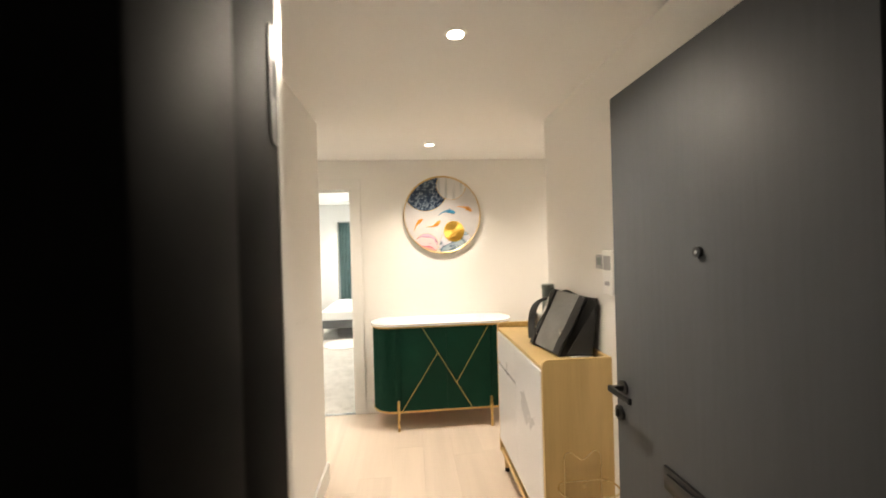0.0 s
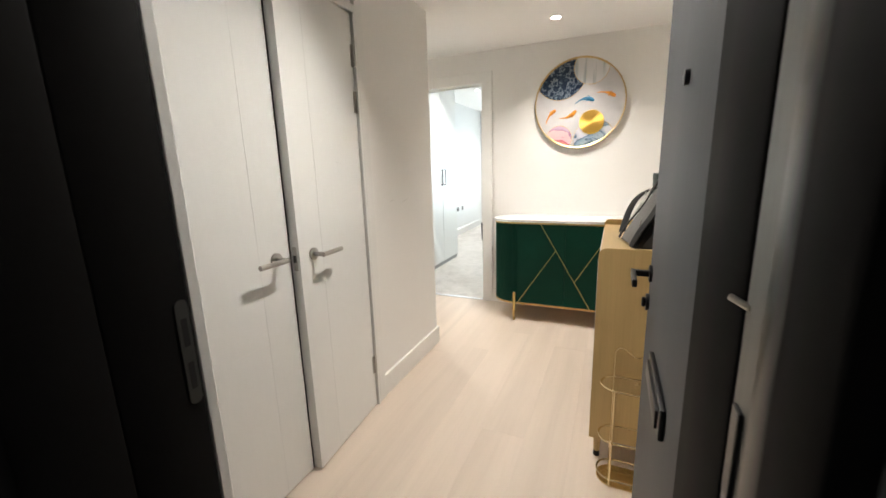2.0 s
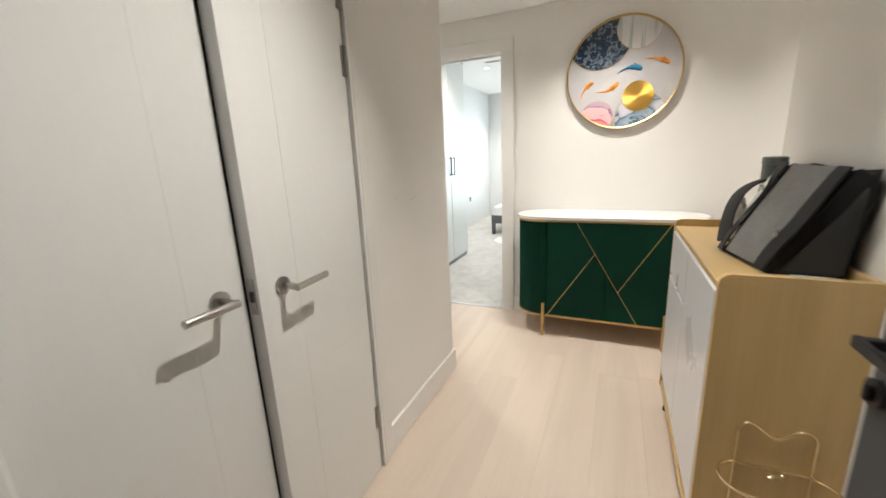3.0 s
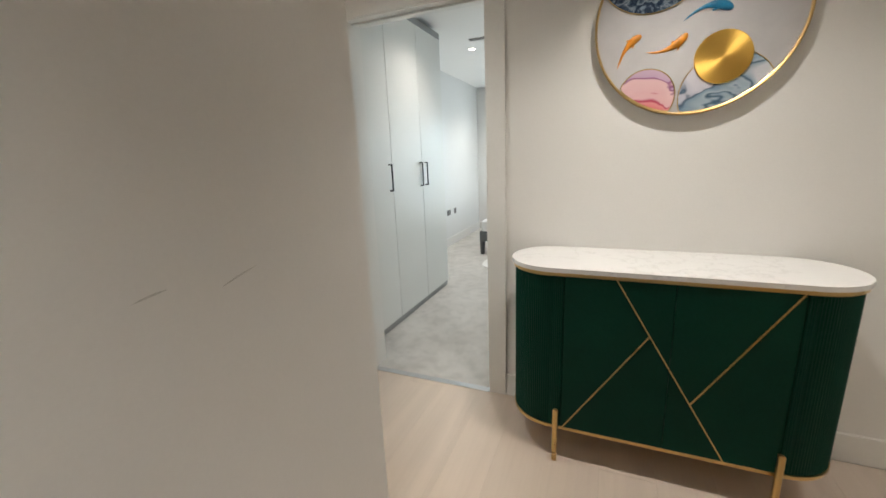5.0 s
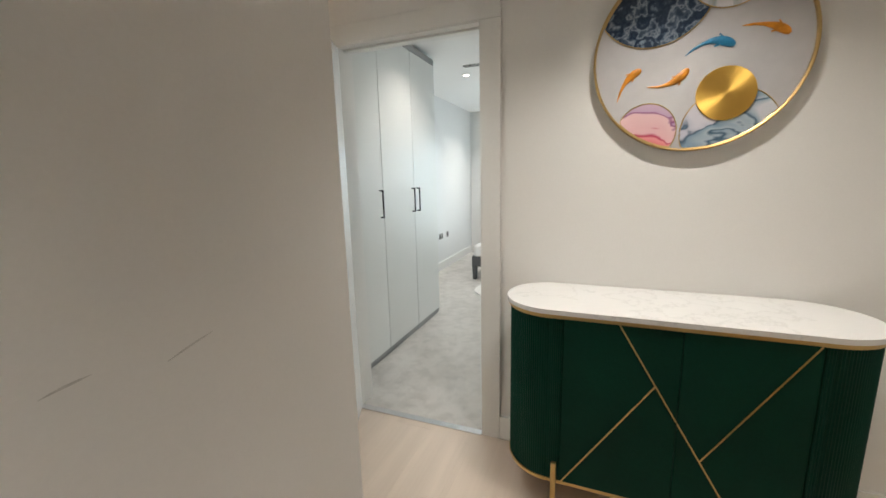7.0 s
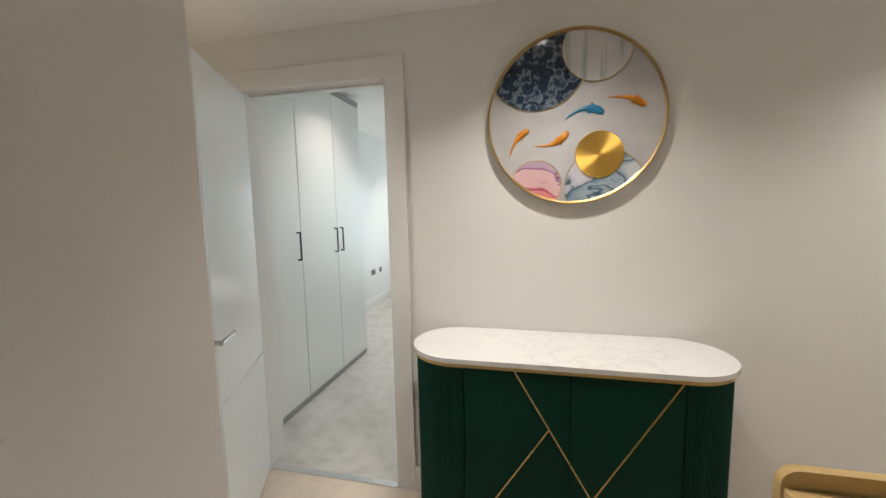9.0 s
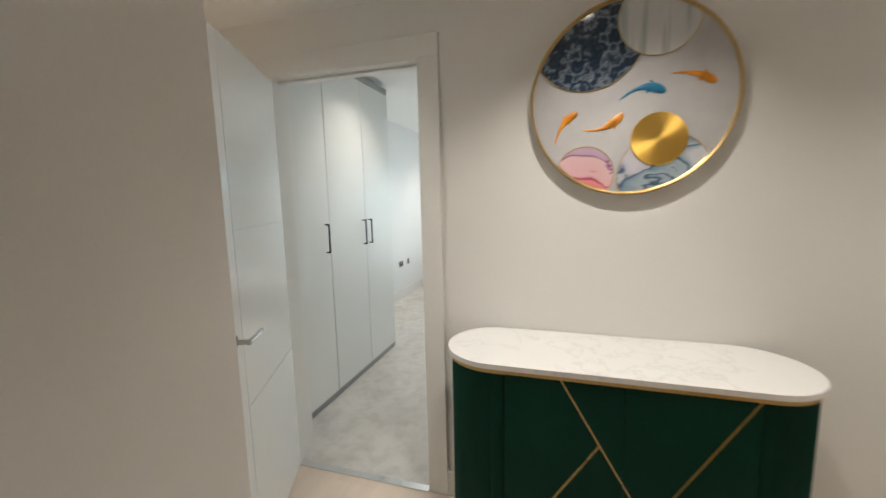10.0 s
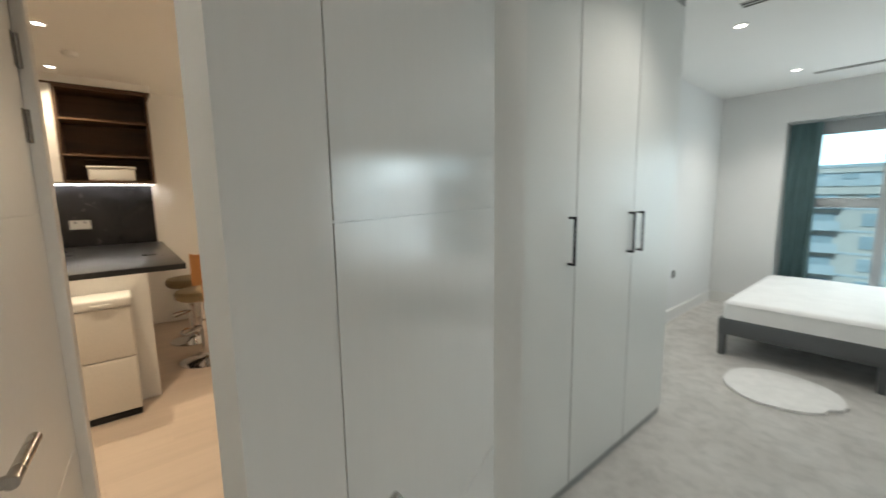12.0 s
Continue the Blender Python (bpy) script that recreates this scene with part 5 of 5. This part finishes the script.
def make_stool(x, y, rz):
    ob = thing("bar_stool", pose(x, y, 0, 0, 0, rz), "bentwood bar stool with padded seat on chrome pedestal", "bar stool", "bar stools at the worktop")
    part("base", lathe([(0.205, 0.0), (0.205, 0.006), (0.17, 0.018), (0.07, 0.032), (0.04, 0.05), (0.03, 0.07), (0.0005, 0.07)], 40), CHROME, ob, "domed chrome base")
    part("column", lathe([(0.028, 0.06), (0.028, 0.36), (0.02, 0.37), (0.02, 0.56), (0.0005, 0.56)], 24), CHROME, ob, "chrome column")
    fr = [(0.14 * math.cos(a), 0.02 + 0.16 * math.sin(a), 0.27) for a in [math.pi * (0.15 + 0.7 * i / 12) for i in range(13)]]
    fr = [(0.025, 0.0, 0.30)] + fr + [(-0.025, 0.0, 0.30)]
    part("foot_rest", tube(bmesh.new(), fr, 0.009, 8), CHROME, ob, "chrome foot rest")
    seat = lathe([(0.0005, 0.555), (0.17, 0.558), (0.19, 0.575), (0.195, 0.61), (0.18, 0.635), (0.1, 0.645), (0.0005, 0.647)], 40)
    part("seat", seat, SEATV, ob, "olive-beige padded seat")
    # curved ply back with a round cut-out
    bm = bmesh.new()
    nu, nv = 40, 22
    gridv = {}
    for i in range(nu + 1):
        for j in range(nv + 1):
            u, v = -1 + 2 * i / nu, j / nv
            a = u * 1.02
            r = 0.2 + 0.03 * v
            z = 0.60 + 0.30 * v - 0.05 * u * u * (1 - v) + 0.022 * math.cos(u * 4.6) * v
            gridv[i, j] = (Vector((r * math.sin(a), -r * math.cos(a) - 0.01, z)), u * 1.02 * 0.21, v * 0.30)
    vs = {}
    for i in range(nu):
        for j in range(nv):
            q = [gridv[k] for k in ((i, j), (i + 1, j), (i + 1, j + 1), (i, j + 1))]
            cu, cv = sum(p[1] for p in q) / 4, sum(p[2] for p in q) / 4
            if math.hypot(cu, (cv - 0.15) * 1.1) < 0.078:
                continue
            f = []
            for k in ((i, j), (i + 1, j), (i + 1, j + 1), (i, j + 1)):
                if k not in vs:
                    vs[k] = bm.verts.new(gridv[k][0])
                f.append(vs[k])
            bm.faces.new(f)
    bmesh.ops.recalc_face_normals(bm, faces=bm.faces[:])
    bmesh.ops.solidify(bm, geom=bm.faces[:], thickness=0.014)
    part("backrest", bm, BENTPLY, ob, "bent plywood back with round cut-out", smooth=40)
    return ob


make_stool(-3.915, -0.30, 142)
make_stool(-4.58, -0.31, 146)


def make_chair(x, y, rz, mat, label):
    """A tub chair facing local +y: shell with arms, padded seat, four splayed legs."""
    ob = thing("dining_chair", pose(x, y, 0, 0, 0, rz), label, "chair", "chairs round the dining table")
    part("seat", boxed(-0.225, 0.225, -0.2, 0.23, 0.39, 0.475, 0.035, 4), mat, ob)
    rows = []
    for k in range(11):
        v = k / 10
        row = []
        for i in range(33):
            u = -1 + 2 * i / 32
            a = u * 1.9
            rx, ry = 0.255 + 0.035 * v, 0.235 + 0.04 * v
            px = rx * math.sin(a) if abs(a) < math.pi / 2 else math.copysign(rx, a)
            py = -ry * math.cos(a) if abs(a) < math.pi / 2 else (abs(a) - math.pi / 2) * 0.62
            drop = min(1.0, max(0.0, (abs(u) - 0.30) / 0.4))
            drop = drop * drop * (3 - 2 * drop)
            top = 0.84 - 0.20 * drop - 0.02 * max(0, abs(u) - 0.7)
            z = 0.38 + (top - 0.38) * v
            row.append((px, py - 0.09 * v * (1 - drop) - 0.01, z))
        rows.append(row)
    part("backrest", sheet(rows, 0.035), mat, ob, smooth=60)
    for sx in (-1, 1):
        for sy in (-1, 1):
            part("leg", rodded((sx * 0.235, sy * 0.215, 0.0), (sx * 0.17, sy * 0.16, 0.40), 0.008, 0.014, 12), BLACKM, ob, "black tapered leg")
    return ob


make_chair(-4.07, 0.42, 2, YELLOW, "mustard yellow velvet tub chair at the dining table")
make_chair(-4.80, 0.43, 4, RUST, "rust brown velvet tub chair at the dining table")
make_chair(-4.2, 1.55, 180, CHARC, "charcoal velvet tub chair at the dining table")


def make_table():
    ob = thing("dining_table", pose(-4.44, 0.93, 0), "walnut dining table with pale stone top", "table")
    a, b = 0.86, 0.46
    part("tabletop", prism_smooth([(sx * (a - 0.04) + 0.04 * math.cos(t), sy * (b - 0.04) + 0.04 * math.sin(t))
                                   for sx, sy, t0 in ((1, 1, 0), (-1, 1, 90), (-1, -1, 180), (1, -1, 270)) for t in [radians(t0 + 15 * i) for i in range(7)]], 0.725, 0.75, 0.004), TABLETOP, ob, "pale cream stone top")
    part("apron", boxed(-a + 0.03, a - 0.03, -b + 0.03, b - 0.03, 0.67, 0.724, 0.004), WALNUT, ob, smooth=0)
    for sx in (-1, 1):
        for sy in (-1, 1):
            bm = bmesh.new()
            pr = [(0.0, 0.022, 0.022), (0.35, 0.028, 0.026), (0.55, 0.036, 0.032), (0.672, 0.06, 0.05)]
            rings = []
            for z, hx, hy in pr:
                cx, cy = sx * (a - 0.05 + 0.03 * (1 - z / 0.67)), sy * (b - 0.05 + 0.03 * (1 - z / 0.67))
                rings.append([bm.verts.new((cx + hx * c, cy + hy * s, z)) for c, s in ((-1, -1), (1, -1), (1, 1), (-1, 1))])
            for p, q in zip(rings, rings[1:]):
                for i in range(4):
                    bm.faces.new((p[i], p[(i + 1) % 4], q[(i + 1) % 4], q[i]))
            bm.faces.new(rings[0][::-1])
            bm.faces.new(rings[-1])
            bmesh.ops.bevel(bm, geom=[e for e in bm.edges if abs(e.verts[0].co.z - e.verts[1].co.z) > 0.05], offset=0.007, segments=2, affect="EDGES")
            part("leg", bm, WALNUT, ob, "tapered walnut leg")


make_table()


def make_pendant(x, y):
    ob = thing("pendant_lamp", pose(x, y, LIV_CEIL), "beaded cage pendant lamp with brown cap, lit", "pendant lamp", "pendants over the table")
    part("ceiling_rose", lathe([(0.055, 0.0), (0.055, -0.018), (0.045, -0.025), (0.0005, -0.025)], 28), TAUPE, ob, "copper-brown ceiling rose")
    part("cord", rodded((0, 0, -0.024), (0, 0, -0.39), 0.0028, n=8), PLASTIC, ob)
    part("cap", lathe([(0.012, -0.385), (0.03, -0.40), (0.045, -0.47), (0.047, -0.482), (0.0005, -0.482)], 28), TAUPE, ob, "brown wooden cap")
    n = 14
    for i in range(n):
        a = 2 * math.pi * i / n
        pts = [(0.045, -0.48), (0.065, -0.53), (0.09, -0.58), (0.115, -0.63), (0.122, -0.66), (0.11, -0.69), (0.097, -0.715)]
        bm = bmesh.new()
        tube(bm, [(r * math.cos(a), r * math.sin(a), z) for r, z in pts], 0.0018, 6)
        for k in range(1, 6):
            r, z = pts[k]
            bmesh.ops.create_icosphere(bm, subdivisions=1, radius=0.0072, matrix=Matrix.Translation((r * math.cos(a), r * math.sin(a), z)))
        part("bead_string", bm, PLASTIC, ob, "pale bead string")
    for r, z in ((0.055, -0.505), (0.065, -0.53), (0.078, -0.555), (0.09, -0.58), (0.103, -0.605), (0.115, -0.63), (0.122, -0.66), (0.097, -0.715)):
        part("hoop", tube(bmesh.new(), [(r * math.cos(2 * math.pi * i / 32), r * math.sin(2 * math.pi * i / 32), z) for i in range(32)], 0.0028, 6, True), PLASTIC, ob, "pale bead hoop")
    part("bulb", lathe([(0.012, -0.48), (0.014, -0.52), (0.03, -0.57), (0.033, -0.60), (0.02, -0.63), (0.0005, -0.636)], 24), BULB, ob, "glowing bulb")
    lamp = new("pendant_light", bpy.data.lights.new("pendant_light", "POINT"))
    lamp.data.energy, lamp.data.color, lamp.data.shadow_soft_size = 16, WARM, 0.04
    lamp.location = (x, y, LIV_CEIL - 0.79)


make_pendant(-4.47, 0.896)
make_pendant(-3.87, 0.94)
rc = thing("wall_control", pose(-5.45, 1.28, 1.72, 0, 0, 90), "small grey room control on the living room wall", "thermostat")
part("case", boxed(-0.04, 0.04, -0.02, 0, -0.04, 0.04, 0.004, 2), GREYPL, rc)
part("dial", rodded((0, -0.02, 0), (0, -0.026, 0), 0.022, n=20), BLACKM, rc)

# ---------------------------------------------------------------- outside the window
GROUND = surface("street_ground", (0.10, 0.11, 0.10), 0.9, var=0.3, scale=0.1, fine=2.0)
structure("ground", boxed(-900, 900, 6, 1500, -19, -18.5), GROUND, "distant street ground far below the window", "ground")
# distance haze is put into these colours: paler and bluer facades and glass
BRICKB = surface("hazed_brick_facade", (0.58, 0.62, 0.62), 0.85, var=0.1, scale=0.3, fine=6.0, grain=0.2)
RENDB = surface("hazed_render_facade", (0.44, 0.56, 0.64), 0.85, var=0.08, scale=0.3, fine=6.0)
GLASSB = surface("hazed_window_glass", (0.34, 0.47, 0.56), 0.3, var=0.3, scale=0.3)


HAZE = glowing("overcast_sky_glow", (0.86, 0.94, 1.0), 2.2)
structure("backdrop", boxed(-260, 260, 240, 241, -19, 160), HAZE, "bright overcast sky behind the far buildings", "sky")


def flats(x0, x1, y, top, mat, label, storeys, bays):
    ob = thing("apartment_building", pose(x0, y, -18.5), label, "building")
    W, H = x1 - x0, top + 18.5
    part("wall", boxed(0, W, 0.3, 12, 0, H), mat, ob, smooth=0)
    part("roof", boxed(-0.3, W + 0.3, 0.0, 12.3, H, H + 0.5), RENDB, ob, smooth=0)
    sh, bw = H / storeys, W / bays
    pane = to_mesh("window", boxed(0, bw * 0.5, 0, 0.2, 0, sh * 0.55), GLASSB)
    balc = boxed(0, bw * 0.7, -1.2, 0.0, 0, 0.15)
    box(balc, 0, bw * 0.7, -1.2, -1.15, 0.15, 1.1)
    balc = to_mesh("balcony", balc, RENDB)
    for s in range(storeys):
        for b in range(bays):
            w = new("window", pane)
            w.parent, w.location = ob, (b * bw + bw * 0.22, 0.13, s * sh + sh * 0.25)
            if b % 3 != 1 and s:
                k = new("balcony", balc)
                k.parent, k.location = ob, (b * bw + bw * 0.15, 0.3, s * sh + 0.05)
        part("storey_band", boxed(0, W, 0.22, 0.3, s * sh - 0.12, s * sh + 0.12), RENDB, ob, smooth=0)
    part("cornice", boxed(-0.2, W + 0.2, -0.05, 0.3, H - 0.9, H - 0.1), BRICKB, ob, smooth=0)
    for b in range(0, bays, 3):
        part("pier", boxed(b * bw - 0.55, b * bw + 0.55, -0.1, 0.3, 0, H - 0.9), BRICKB, ob, smooth=0)


flats(-34, 4, 62, 1.8, BRICKB, "pale brick apartment block with balconies across the street, haze in its colours", 8, 9)
flats(-26, 16, 95, 5.2, RENDB, "grey rendered apartment block behind, blued by painted haze", 9, 10)

# ---------------------------------------------------------------- floorboards
slab = bmesh.new()
for x0, x1, y0, y1 in ((-0.032, 1.45, -3.1, 0.0), (-1.72, -0.032, -1.05, 0.0), (1.45, 3.1, -1.13, 0.0), (-5.45, -1.72, -2.68, 3.2)):
    box(slab, x0, x1, y0, y1, -0.08, -0.012)
floor_ob = structure("floor", slab, DARK, "pale oak board floor of hall and living room", "floor")
BW, GAP = 0.22, 0.0003
made = []
for rx0, rx1, ry0, ry1 in ((-0.032, 1.45, -3.1, 0.0), (-1.72, -0.032, -1.05, 0.0), (1.45, 3.1, -1.13, 0.0), (-5.45, -1.72, -2.68, 3.2)):
    k = math.floor((rx0 + 6) / BW)
    while -6 + k * BW < rx1 - 0.002:
        x0, x1 = max(rx0, -6 + k * BW), min(rx1, -6 + (k + 1) * BW)
        row = random.Random(k * 7 + 1)
        y = -4.9 + row.uniform(0, 1.6)
        while y < ry1:
            ln = row.choice((1.5, 1.8, 2.1))
            a, b = max(y, ry0), min(y + ln, ry1)
            if b - a > 0.01 and x1 - x0 > 0.006:
                made.append((x0, x1, a, b))
            y += ln
        k += 1
for x0, x1, y0, y1 in made:
    c = Vector(((x0 + x1) / 2, (y0 + y1) / 2, 0))
    hx, hy, ch = (x1 - x0) / 2 - GAP / 2, (y1 - y0) / 2 - GAP / 2, 0.0006
    vs = [(-hx, -hy, -0.012), (hx, -hy, -0.012), (hx, hy, -0.012), (-hx, hy, -0.012), (-hx, -hy, -ch), (hx, -hy, -ch), (hx, hy, -ch), (-hx, hy, -ch),
          (-hx + ch, -hy + ch, 0), (hx - ch, -hy + ch, 0), (hx - ch, hy - ch, 0), (-hx + ch, hy - ch, 0)]
    fs = [(3, 2, 1, 0), (8, 9, 10, 11)]
    for i in range(4):
        j = (i + 1) % 4
        fs += [(i, j, 4 + j, 4 + i), (4 + i, 4 + j, 8 + j, 8 + i)]
    me = bpy.data.meshes.new("plank")
    me.from_pydata(vs, [], fs)
    me.materials.append(PLANK)
    ob = new("plank", me)
    ob.location = c
    ob.parent = floor_ob
